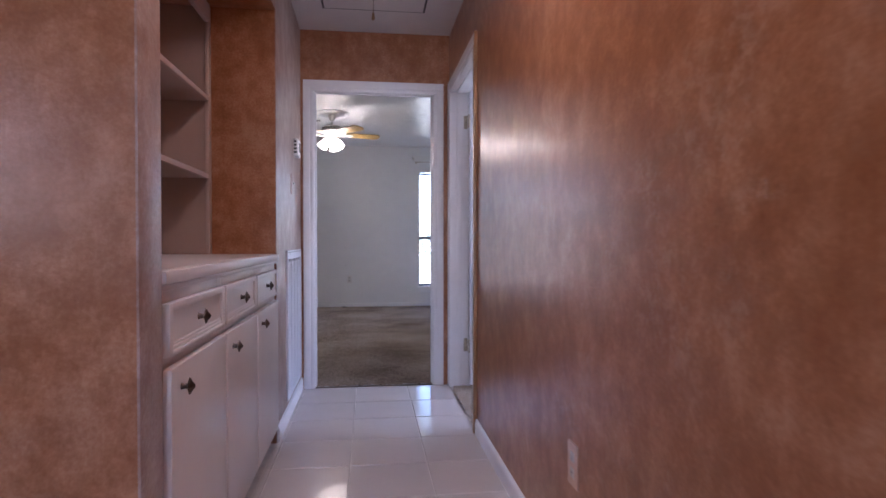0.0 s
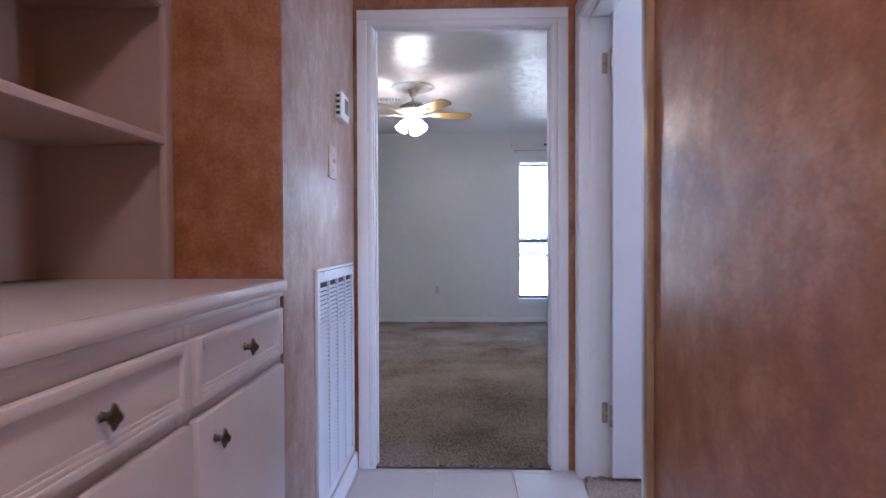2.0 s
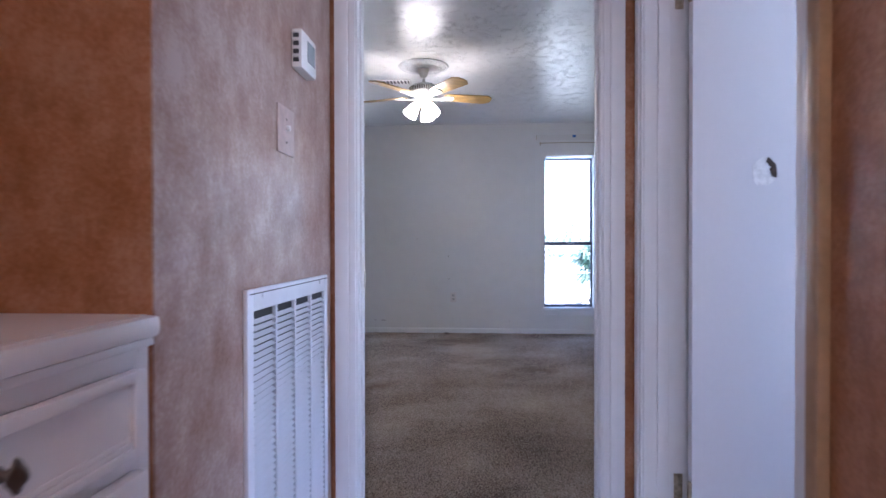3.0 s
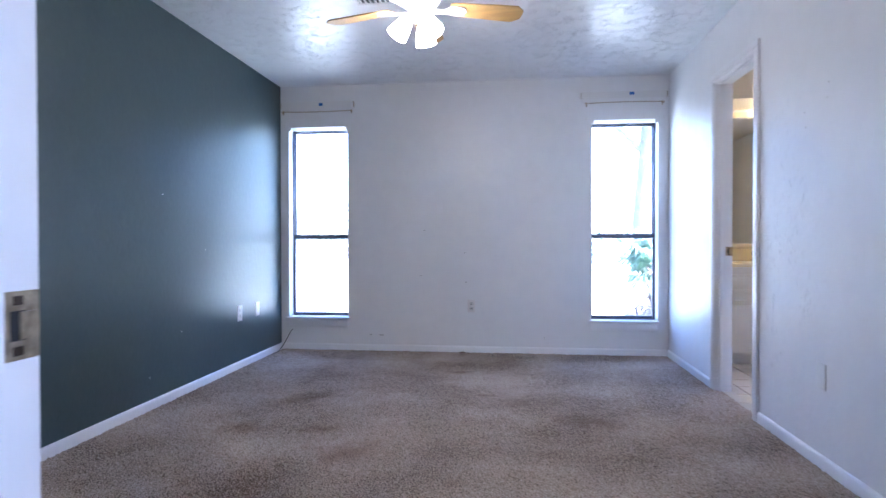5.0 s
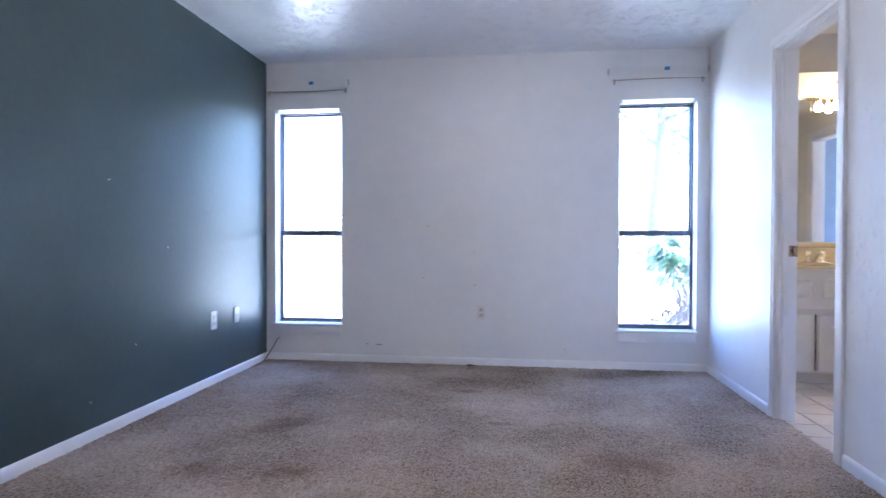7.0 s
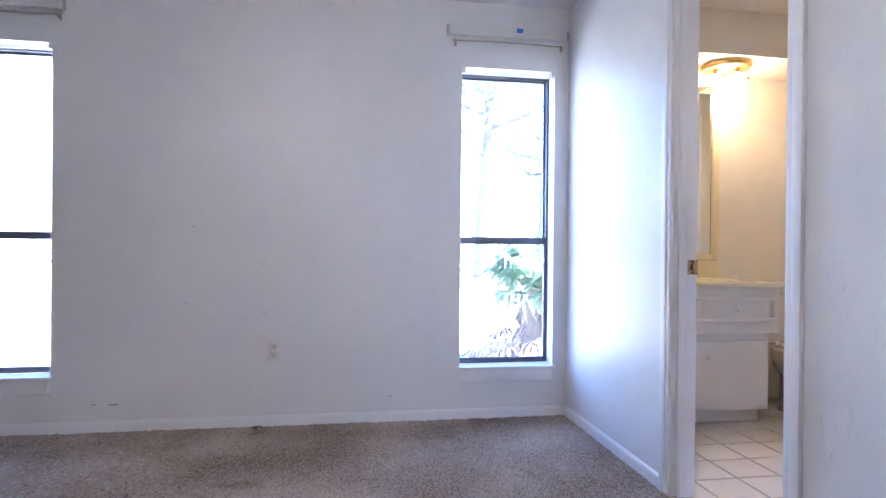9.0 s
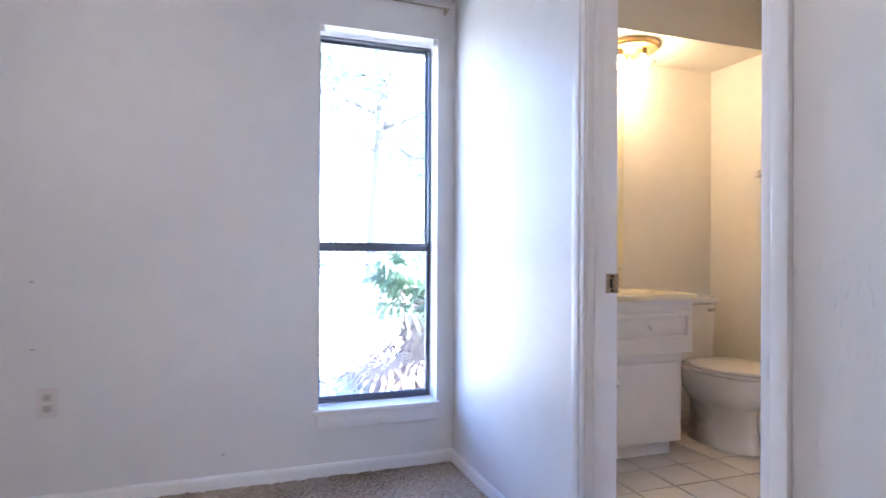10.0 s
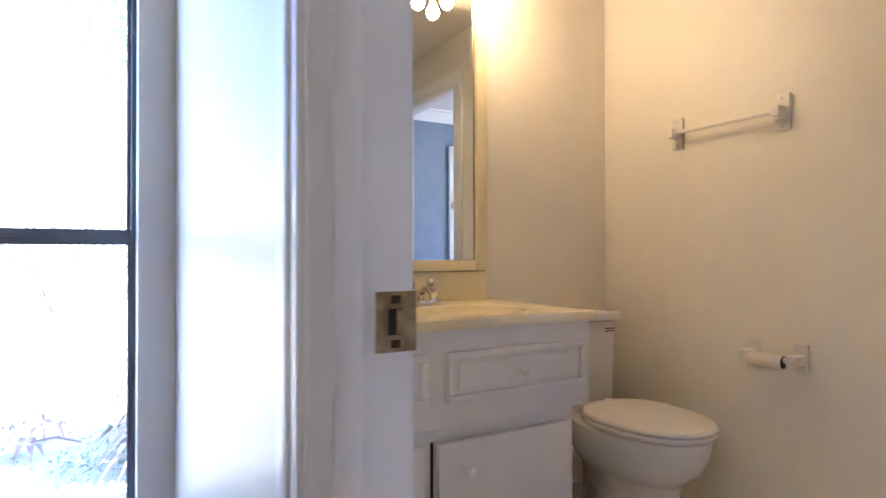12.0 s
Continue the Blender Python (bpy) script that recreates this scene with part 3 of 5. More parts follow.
window("window_2", *WIN[1], "tall narrow bronze aluminium window overlooking a shrub")

# ---- outdoors ----
GRASS = material("pale_dry_lawn", (0.3, 0.3, 0.2), 0.95, scale=0.8, fine=12, bump=0.8, bump_scale=20,
                 stops=[(0.3, (0.18, 0.22, 0.13)), (0.46, (0.38, 0.39, 0.31)), (0.7, (0.54, 0.53, 0.46))])
bm = bmesh.new()
for a, b, c, d in ((-900, 900, 9.15, 900), (-900, 900, -900, -5.8), (-900, -1.5, -5.8, 9.15), (6.6, 900, -5.8, 9.15)):
    box(bm, a, b, c, d, -0.6, -0.15)
structure(part("ground", bm, GRASS, smooth=0), "sunlit dry lawn", "ground")


# ---- hall: built-in cabinet and shelves ----
def knob(parent, at, axis="x", mat=DARK_METAL, label="aged bronze knob", r=0.0155):
    """A turned knob on a short neck, standing out along the axis."""
    bm = bmesh.new()
    m = pose(*at, 0, 90, 0) if axis == "x" else pose(*at, 90, 0, 0)
    lathe(bm, [(0.008, 0.0), (0.006, 0.003), (0.005, 0.014), (r * 0.7, 0.0165), (r, 0.0185), (r * 0.92, 0.022), (r * 0.5, 0.0265), (r * 0.3, 0.031), (0.001, 0.0325)], m, 20)
    if axis == "x":
        for v in bm.verts:
            dy, dz = v.co.y - at[1], v.co.z - at[2]
            lobe = 1 + 0.14 * math.cos(4 * math.atan2(dz, dy)) * min(1, (dy * dy + dz * dz) ** 0.5 / r)
            v.co.y, v.co.z = at[1] + dy * lobe * 0.92, at[2] + dz * lobe * 1.18
    return part("knob", bm, mat, parent, label)


def base_cabinet(y, w, near, far):
    """One bay: a carcass with face frame, a framed drawer front and a slab door with an eased edge."""
    x0, xf = -0.25, 0.328
    t = thing("base_cabinet", "white painted built-in base cabinet with a drawer and a door", "cabinet", (0.0, y, 0.0), "built-in hall cabinets")
    block("side_panel", (x0, xf - 0.03, y + 0.0005, y + 0.018, 0.075, 0.9), CAB_PAINT, t)
    block("side_panel", (x0, xf - 0.03, y + w - 0.018, y + w - 0.0005, 0.075, 0.9), CAB_PAINT, t)
    block("bottom_panel", (x0, xf - 0.03, y + 0.018, y + w - 0.018, 0.075, 0.093), CAB_PAINT, t)
    block("back_panel", (x0, x0 + 0.01, y + 0.018, y + w - 0.018, 0.0935, 0.9), CAB_PAINT, t)
    for a, b, c, d in ((0.0005, 0.03, 0.075, 0.905), (w - 0.03, w - 0.0005, 0.075, 0.905), (0.0305, w - 0.0305, 0.868, 0.905), (0.0305, w - 0.0305, 0.70, 0.75), (0.0305, w - 0.0305, 0.075, 0.1)):
        block("face_frame", (xf - 0.0295, xf, y + a, y + b, c, d), CAB_PAINT, t, bevel=0.001)
    block("kickboard", (xf - 0.07, xf - 0.055, y + 0.0005, y + w - 0.0005, 0.0, 0.0745), CAB_PAINT, t)
    a, b, c, d = y + near, y + w - far, 0.747, 0.872
    dr = block("drawer_front", (xf + 0.0005, xf + 0.012, a + 0.004, b - 0.004, c + 0.004, d - 0.004), CAB_PAINT, t)
    e = 0.028

    def strip(dims, bev):
        block("moulding", dims, CAB_PAINT, dr, bevel=bev)

    strip((xf + 0.001, xf + 0.021, a, a + e, c, d), 0.004)
    strip((xf + 0.001, xf + 0.021, b - e, b, c, d), 0.004)
    strip((xf + 0.001, xf + 0.021, a + e - 0.003, b - e + 0.003, d - 0.018, d), 0.004)
    strip((xf + 0.001, xf + 0.021, a + e - 0.003, b - e + 0.003, c, c + 0.014), 0.004)
    strip((xf + 0.001, xf + 0.017, a + e - 0.003, b - e + 0.003, c + 0.013, c + 0.023), 0.003)
    strip((xf + 0.001, xf + 0.0145, a + e - 0.003, b - e + 0.003, c + 0.022, c + 0.03), 0.002)
    knob(dr, (xf + 0.012, (a + b) / 2, (c + d) / 2 + 0.002))
    do = block("door", (xf + 0.0005, xf + 0.025, a, b, 0.085, 0.722), CAB_PAINT, t, bevel=0.009)
    knob(do, (xf + 0.0245, a + 0.066, 0.668))
    return t


for y0, y1, p, q in ((NICHE[0], 1.7375, 0.025, 0.011), (1.7375, 2.261, 0.011, 0.01), (2.261, NICHE[1], 0.01, 0.041)):
    base_cabinet(y0, y1 - y0, p, q)

counter = thing("countertop", "cream painted countertop on the built-in cabinets", "countertop", (0.0, NICHE[0], 0.9))
block("slab", (-0.358, 0.326, NICHE[0] + 0.002, NICHE[1] - 0.002, 0.914, 0.948), CAB_PAINT, counter)
block("front_edge", (0.3263, 0.352, NICHE[0] + 0.002, NICHE[1] - 0.002, 0.9138, 0.9485), CAB_PAINT, counter, bevel=0.012)
block("edge_moulding", (0.3285, 0.339, NICHE[0] + 0.002, NICHE[1] - 0.002, 0.9, 0.9134), CAB_PAINT, counter, bevel=0.003)

shelving = thing("shelf_unit", "empty white painted shelf unit standing on the counter", "shelf", (0.0, NICHE[0], 0.948))
SX0, SX1 = -0.355, 0.03
n0, n1 = NICHE[0] + 0.002, NICHE[1] - 0.002
block("back_panel", (SX0, SX0 + 0.008, n0, n1, 0.949, 2.155), SHELF_INSIDE_SHADE, shelving)
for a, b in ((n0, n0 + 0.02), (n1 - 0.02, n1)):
    block("side_panel", (SX0 + 0.008, SX1 - 0.02, a, b, 0.949, 2.155), SHELF_INSIDE_SHADE, shelving)
block("divider", (SX0 + 0.008, SX1 - 0.02, 2.045, 2.065, 0.949, 2.155), SHELF_INSIDE_SHADE, shelving)
for a, b in ((n0, n0 + 0.04), (2.03, 2.08), (n1 - 0.04, n1)):
    block("stile", (SX1 - 0.0195, SX1, a, b, 0.949, 2.155), SHELF_FRONT, shelving, bevel=0.003)
for z in (1.32, 1.695):
    for a, b in ((n0 + 0.0205, 2.0445), (2.0655, n1 - 0.0205)):
        block("shelf", (SX0 + 0.0085, SX1 - 0.0205, a, b, z, z + 0.018), SHELF_INSIDE_SHADE, shelving, bevel=0.001)
    for a, b in ((n0 + 0.0405, 2.0295), (2.0805, n1 - 0.0405)):
        block("shelf_edge", (SX1 - 0.02, SX1 - 0.002, a, b, z - 0.004, z + 0.0185), SHELF_FRONT, shelving, bevel=0.002)
for a, b in ((n0 + 0.0405, 2.0295), (2.0805, n1 - 0.0405)):
    block("top_rail", (SX1 - 0.0195, SX1 + 0.006, a, b, 2.07, 2.155), SHELF_FRONT, shelving, bevel=0.004)

# ---- hall: assumed ceiling light overhead, never in view ----
# added fixture, its form and place assumed, to light the hall from above
dome = thing("assumed_hall_light", "assumed flush glass-dome ceiling light in the hall, out of view", "ceiling light", (0.85, 1.32, H))
bm = bmesh.new()
lathe(bm, [(0.0, -0.02), (0.21, -0.02), (0.22, -0.012), (0.22, -0.0005), (0.0, -0.0005)], pose(0.85, 1.32, H), 32)
part("base", bm, BRASS, dome)
bm = bmesh.new()
lathe(bm, [(0.0, -0.1), (0.08, -0.095), (0.15, -0.075), (0.19, -0.045), (0.2, -0.0205), (0.0, -0.0205)], pose(0.85, 1.32, H), 32)
part("glass_dome", bm, glow("lit_glass_dome", (1.0, 0.78, 0.58), 3.0), dome, "lit frosted glass dome")

# ---- hall: wall fittings ----
grille = thing("return_air_grille", "tall white metal return-air grille with worn paint", "vent", (HALL_L, 3.49, 0.11))
gy0, gy1, gz0, gz1 = 3.166, 3.812, 0.112, 0.958
bm = bmesh.new()
for a, b, c, d in ((gy0, gy0 + 0.035, gz0, gz1), (gy1 - 0.035, gy1, gz0, gz1), (gy0 + 0.035, gy1 - 0.035, gz1 - 0.05, gz1), (gy0 + 0.035, gy1 - 0.035, gz0, gz0 + 0.035)):
    box(bm, HALL_L + 0.0005, HALL_L + 0.012, a, b, c, d, bevel=0.003)
GRILLE = material("white_enamelled_steel", (0.74, 0.75, 0.78), 0.3, vary=0.05, scale=10, bump=0.04)
part("frame", bm, GRILLE, grille)
# no duct is cut: a black sheet and a black strip give the shade
block("duct_shadow", (HALL_L + 0.0005, HALL_L + 0.0015, gy0 + 0.03, gy1 - 0.03, gz0 + 0.03, gz1 - 0.045), BLACK, grille, "black sheet for the shade behind the slats")
block("door_gap_shade", (HALL_L + 0.0105, HALL_L + 0.0123, gy0 + 0.012, gy1 - 0.012, gz1 - 0.012, gz1 - 0.0095), BLACK, grille, "black strip for the shade over the hinged grille door")
for y in (gy0 + 0.09, gy1 - 0.09):
    block("clip", (HALL_L + 0.0115, HALL_L + 0.0145, y - 0.008, y + 0.008, gz1 - 0.024, gz1 - 0.012), GRILLE, grille, bevel=0.001)
ny = 4
cw = (gy1 - gy0 - 0.07) / ny
for k in range(1, ny):
    block("mullion", (HALL_L + 0.002, HALL_L + 0.011, gy0 + 0.035 + k * cw - 0.006, gy0 + 0.035 + k * cw + 0.006, gz0 + 0.035, gz1 - 0.05), GRILLE, grille)
bm = bmesh.new()
box(bm, -0.0005, 0.0105, -cw / 2 + 0.004, cw / 2 - 0.011, -0.0006, 0.0006)
for v in bm.verts:
    v.co.z -= v.co.x * 0.68
slat_mesh = mesh_of("slat", bm, GRILLE, 0)
nz = 47
for k in range(ny):
    for q in range(nz):
        s = new("slat", slat_mesh)
        s.parent = grille
        s.matrix_parent_inverse = Matrix.Translation(-grille.location)
        s.location = (HALL_L + 0.0015, gy0 + 0.035 + (k + 0.5) * cw, gz0 + 0.045 + q * (gz1 - gz0 - 0.1) / nz)

th = thing("thermostat", "white plastic wall thermostat with a small grey display", "thermostat", (HALL_L, 3.56, 1.535))
block("housing", (HALL_L + 0.0005, HALL_L + 0.03, 3.493, 3.63, 1.535, 1.64), PLASTIC, th, bevel=0.006)
DISPLAY = material("grey_lcd", (0.3, 0.33, 0.33), 0.2, vary=0.03, bump=0)
block("display", (HALL_L + 0.0295, HALL_L + 0.0315, 3.545, 3.612, 1.565, 1.622), DISPLAY, th, "grey display")
for k in range(4):
    block("vent_slot", (HALL_L + 0.006, HALL_L + 0.022, 3.4922, 3.494, 1.55 + k * 0.022, 1.562 + k * 0.022), BLACK, th, "dark vent slot")


AGED = material("aged_white_plastic", (0.58, 0.56, 0.53), 0.4, vary=0.05, bump=0.02)


def wall_plate(name, label, at, normal, kind, w=0.07, h=0.115, mat=PLASTIC, group=""):
    """A switch, outlet or cable plate at its centre, facing along normal."""
    t = thing(name, label, name.split("_")[-1], at, group)
    rz = {"+x": 0, "-x": 180, "-y": -90, "+y": 90}[normal]
    m = Matrix.Translation(at) @ pose(0, 0, 0, 0, 0, rz)

    def add(nm, x0, x1, y0, y1, z0, z1, mm, bev=0.0, lab=""):
        bm = bmesh.new()
        box(bm, x0, x1, y0, y1, z0, z1, bevel=bev)
        bmesh.ops.transform(bm, matrix=m, verts=bm.verts)
        return part(nm, bm, mm, t, lab)

    add("plate", 0.0005, 0.006, -w / 2, w / 2, -h / 2, h / 2, mat, 0.002)
    if kind == "switch":
        add("toggle", 0.006, 0.016, -0.004, 0.004, 0.0, 0.014, PLASTIC, 0.001)
        for z in (-0.03, 0.03):
            add("screw", 0.0055, 0.0068, -0.003, 0.003, z - 0.003, z + 0.003, DARK_METAL, 0.0)
    elif kind == "outlet":
        for z in (-0.022, 0.022):
            add("receptacle", 0.005, 0.0078, -0.016, 0.016, z - 0.014, z + 0.014, AGED, 0.002)
            for u in (-0.006, 0.006):
                add("slot", 0.0076, 0.008, u - 0.001, u + 0.001, z - 0.002, z + 0.006, BLACK)
            add("slot", 0.0076, 0.008, -0.002, 0.002, z - 0.009, z - 0.005, BLACK)
    elif kind == "cable":
        add("socket", 0.005, 0.01, -0.005, 0.005, -0.005, 0.005, NICKEL, 0.001)
    return t


FAUX_PLATE = material("glazed_switch_plate", (0.5, 0.38, 0.33), 0.35, vary=0.15, scale=25, bump=0.1)
wall_plate("light_switch", "plaster-glazed switch plate with a toggle", (HALL_L, 3.438, 1.352), "+x", "switch", 0.125, 0.122, FAUX_PLATE)
wall_plate("wall_outlet", "terracotta-glazed duplex wall outlet", (HALL_R, 1.375, 0.395), "-x", "outlet", 0.075, 0.12, material("glazed_outlet_plate", (0.58, 0.41, 0.31), 0.35, vary=0.12, scale=25))
wall_plate("wall_outlet", "white duplex outlet in the white wall", (0.508, BED_Y1, 0.426), "-y", "outlet", mat=CAB_PAINT)
wall_plate("wall_outlet", "white duplex outlet on the dark green wall", (BED_L, 7.915, 0.443), "+x", "outlet", 0.075, 0.125)
wall_plate("cable_outlet", "white cable plate on the dark green wall", (BED_L, 8.237, 0.442), "+x", "cable")
wall_plate("blank_outlet", "white blank plate beside the bathroom door", (BED_R, 6.255, 0.41), "-x", "blank", 0.075, 0.115)

hatch = thing("attic_hatch", "pale attic hatch let into the hall ceiling", "hatch", (0.83, 2.85, H))
bm = bmesh.new()
box(bm, 0.53, 1.135, 2.2, 3.49, H - 0.004, H - 0.0005)
part("panel", bm, HALL_CEIL, hatch)
for d in ((0.517, 0.5295, 2.188, 3.502), (1.1355, 1.148, 2.188, 3.502), (0.53, 1.135, 3.4905, 3.502), (0.53, 1.135, 2.188, 2.1995)):
    block("gap", (*d, H - 0.002, H - 0.0004), BLACK, hatch, "dark gap round the panel")
cord = thing("pull_cord", "thin attic pull cord with a wooden tassel", "cord", (0.826, 3.31, H - 0.004))
bm = bmesh.new()
tube(bm, [(0.826, 3.31, H - 0.005), (0.827, 3.311, 2.4), (0.826, 3.31, 2.355)], 0.002, 6)
part("string", bm, material("dirty_string", (0.3, 0.25, 0.2), 0.9), cord)
bm = bmesh.new()
lathe(bm, [(0.003, 0.045), (0.006, 0.04), (0.009, 0.012), (0.008, 0.002), (0.004, 0.0)], pose(0.826, 3.31, 2.312), 12)
part("tassel", bm, material("turned_wood", (0.35, 0.22, 0.1), 0.5), cord)

# ---- side room door, standing open ----
leaf = thing("side_room_door", "white flush door standing open, with a punched hole", "door", (1.9, 3.77, 0.03))
lx0, lx1, ly0, ly1 = 1.479, 2.34, 3.735, 3.77
LEAF = material("white_door_paint", (0.76, 0.76, 0.79), 0.35, vary=0.02, scale=2, bump=0.04)
block("slab", (lx0, lx1, ly0, ly1, 0.03, 2.02), LEAF, leaf, bevel=0.002)
bm = bmesh.new()
rng = random.Random(4)
cx, cz = 1.683, 1.268
ring = [((0.03 + 0.011 * rng.random()) * math.cos(a * 0.5236), (0.036 + 0.012 * rng.random()) * math.sin(a * 0.5236)) for a in range(12)]
loft(bm, [[(cx + x, ly0 - 0.0012, cz + z) for x, z in ring], [(cx + x, ly0 - 0.0002, cz + z) for x, z in ring]])
hole = part("broken_skin", bm, material("torn_white_veneer", (0.84, 0.84, 0.84), 0.8, vary=0.1, scale=60), leaf, "torn white veneer")
bm = bmesh.new()
arc = [radians(-25 + 14 * k) for k in range(8)]
rim = [(0.037 * math.cos(a) * rng.uniform(0.95, 1.12), 0.043 * math.sin(a) * rng.uniform(0.95, 1.1)) for a in arc] + [(0.026 * math.cos(a) * rng.uniform(0.7, 1.05), 0.034 * math.sin(a) * rng.uniform(0.8, 1.0)) for a in arc[::-1]]
loft(bm, [[(cx + x, ly0 - 0.002, cz + z) for x, z in rim], [(cx + x, ly0 - 0.0013, cz + z) for x, z in rim]])
part("hole", bm, DARK_METAL, hole, "dark torn gap in the veneer")
for z in (0.25, 1.78):
    bm = bmesh.new()
    lathe(bm, [(0.006, 0), (0.007, 0.004), (0.007, 0.086), (0.006, 0.09)], pose(lx0 - 0.006, 3.738, z), 12)
    box(bm, lx0 - 0.032, lx0 - 0.006, 3.7985, 3.7995, z, z + 0.09)
    part("hinge", bm, NICKEL, leaf, "worn metal hinge")

# the glazed, brown-painted edge of the near casing
GLAZE = material("brown_glaze", (0.36, 0.21, 0.1), 0.3, vary=0.2, scale=8)
bm = bmesh.new()
box(bm, HALL_R - 0.0195, HALL_R - 0.0005, DOOR_B[0] - 0.0825, DOOR_B[0] - 0.0768, 0.001, HEAD + 0.075, bevel=0.002)
box(bm, HALL_R - 0.0195, HALL_R - 0.0165, DOOR_B[0] - 0.0765, DOOR_B[0] - 0.05, 0.001, HEAD + 0.006, bevel=0.001)
part("casing_glaze", bm, GLAZE, frame_b, "golden-brown glazed casing edge")
structure(block("threshold", (DOOR_A[0], DOOR_A[1], 3.898, 3.916, -0.005, 0.004), material("dark_threshold", (0.12, 0.09, 0.07), 0.7), bevel=0.002), "dark seam between tile and carpet", "threshold")


# ---- strike plates ----
def strike(at, normal, label):
    """A latch strike let into a jamb: plate, latch hole and two screws; the far lip curls away."""
    t = thing("strike_plate", label, "strike plate", at)
    s = 1 if normal > 0 else -1
    x, y, z = at

    def put(nm, x0, x1, d0, d1, z0, z1, mm, lab=""):
        bm = bmesh.new()
        if abs(normal) == 2:
            box(bm, x + x0, x + x1, y + s * d0 if s > 0 else y - d1, y + d1 if s > 0 else y - d0, z + z0, z + z1)
        else:
            box(bm, x + d0 if s > 0 else x - d1, x + d1 if s > 0 else x - d0, y + x0, y + x1, z + z0, z + z1)
        part(nm, bm, mm, t, lab)

    put("plate", -0.022, 0.022, 0.0003, 0.0022, -0.03, 0.03, NICKEL)
    put("latch_hole", -0.009, 0.007, 0.002, 0.0026, -0.013, 0.013, BLACK, "dark latch hole")
    put("lip", 0.0, 0.02, 0.0022, 0.0042, -0.012, 0.012, NICKEL, "curled lip")
    for zz in (-0.022, 0.022):
        put("screw", -0.006, 0.004, 0.002, 0.0028, zz - 0.004, zz + 0.004, DARK_METAL)
    return t


strike((2.301, DOOR_C[1], 0.937), -2, "worn nickel strike plate on the bathroom jamb")
strike((DOOR_A[0], 3.985, 0.93), 1, "worn nickel strike plate on the bedroom jamb")

# ---- bedroom: ceiling fan ----
FX, FY = 0.392, 6.5
med = bmesh.new()
lathe(med, [(0.0, 0), (0.19, 0.0), (0.198, -0.006), (0.19, -0.014), (0.178, -0.012), (0.165, -0.02), (0.11, -0.026), (0.07, -0.022), (0.0, -0.022)][::-1], pose(FX, FY, H - 0.0005), 48)
for k in range(24):
    a = k * math.pi / 12
    lathe(med, [(0.0, -0.03), (0.012, -0.026), (0.018, -0.016), (0.018, -0.01)], pose(FX + 0.137 * math.cos(a), FY + 0.137 * math.sin(a), H), 8)
tagged(part("ceiling_medallion", med, material("white_plaster_ornament", (0.72, 0.73, 0.75), 0.45, vary=0.12, scale=30, bump=0.9, bump_scale=55, swirl=1.5)), "round white ornamental ceiling medallion", "ceiling medallion")

fan = thing("ceiling_fan", "white five-blade ceiling fan with lit tulip shades", "ceiling fan", (FX, FY, H - 0.03))
FANW = material("white_fan_enamel", (0.75, 0.74, 0.71), 0.3, vary=0.02, bump=0)
bm = bmesh.new()
lathe(bm, [(0.0, -0.095), (0.02, -0.093), (0.027, -0.083), (0.037, -0.055), (0.044, -0.034), (0.045, -0.027), (0.0, -0.027)], pose(FX, FY, H), 32)
part("canopy", bm, FANW, fan)
bm = bmesh.new()
lathe(bm, [(0.012, 2.29), (0.012, H - 0.105)], pose(FX, FY, 0), 16)
part("downrod", bm, FANW, fan)
bm = bmesh.new()
lathe(bm, [(0.0, 2.185), (0.06, 2.187), (0.085, 2.2), (0.105, 2.215), (0.112, 2.235), (0.108, 2.262), (0.085, 2.28), (0.03, 2.29), (0.0, 2.29)], pose(FX, FY, 0.015), 40)
motor = part("motor_housing", bm, FANW, fan)
for k in range(40):
    a = k * math.pi / 20
    bm = bmesh.new()
    box(bm, 0.1105, 0.1135, -0.003, 0.003, 2.241, 2.273)
    bmesh.ops.transform(bm, matrix=pose(FX, FY, 0, 0, 0, math.degrees(a)), verts=bm.verts)
    part("vent_slot", bm, DARK_METAL, motor)
WOOD = material("honey_oak_blade", (0.44, 0.28, 0.085), 0.4, vary=0.2, scale=4, fine=50, bump=0.05, stretch=(1, 8, 8))
for k in range(5):
    a = 18 + 72 * k
    m = pose(FX, FY, 2.21, 0, 0, a) @ pose(0, 0, 0, -11, 0, 0)
    out = [(0.16, -0.045), (0.2, -0.055), (0.4, -0.066), (0.512, -0.07), (0.55, -0.036), (0.554, 0.0), (0.55, 0.036), (0.512, 0.07), (0.4, 0.066), (0.2, 0.055), (0.16, 0.045)]
    bm = bmesh.new()
    loft(bm, [[(x, y, -0.004) for x, y in out], [(x, y, 0.003) for x, y in out]])
    bmesh.ops.transform(bm, matrix=m, verts=bm.verts)
    bl = part("blade", bm, WOOD, fan, "honey-oak fan blade")
    bm = bmesh.new()
    iron = [(0.07, -0.014), (0.13, -0.012), (0.16, -0.03), (0.2, -0.038), (0.235, -0.03), (0.25, 0.0), (0.235, 0.03), (0.2, 0.038), (0.16, 0.03), (0.13, 0.012), (0.07, 0.014)]
    loft(bm, [[(x, y, -0.012 - (0.012 if x < 0.14 else 0)) for x, y in iron], [(x, y, -0.0045 - (0.012 if x < 0.14 else 0)) for x, y in iron]])
    bmesh.ops.transform(bm, matrix=m, verts=bm.verts)
    part("blade_iron", bm, FANW, bl, "white blade bracket")
bm = bmesh.new()
lathe(bm, [(0.0, 2.11), (0.02, 2.112), (0.034, 2.125), (0.038, 2.15), (0.045, 2.165), (0.045, 2.186), (0.0, 2.186)], pose(FX, FY, 0.015), 28)
part("light_hub", bm, FANW, fan)
SHADE = glow("lit_frosted_shade", (1.0, 0.85, 0.6), 5.4)
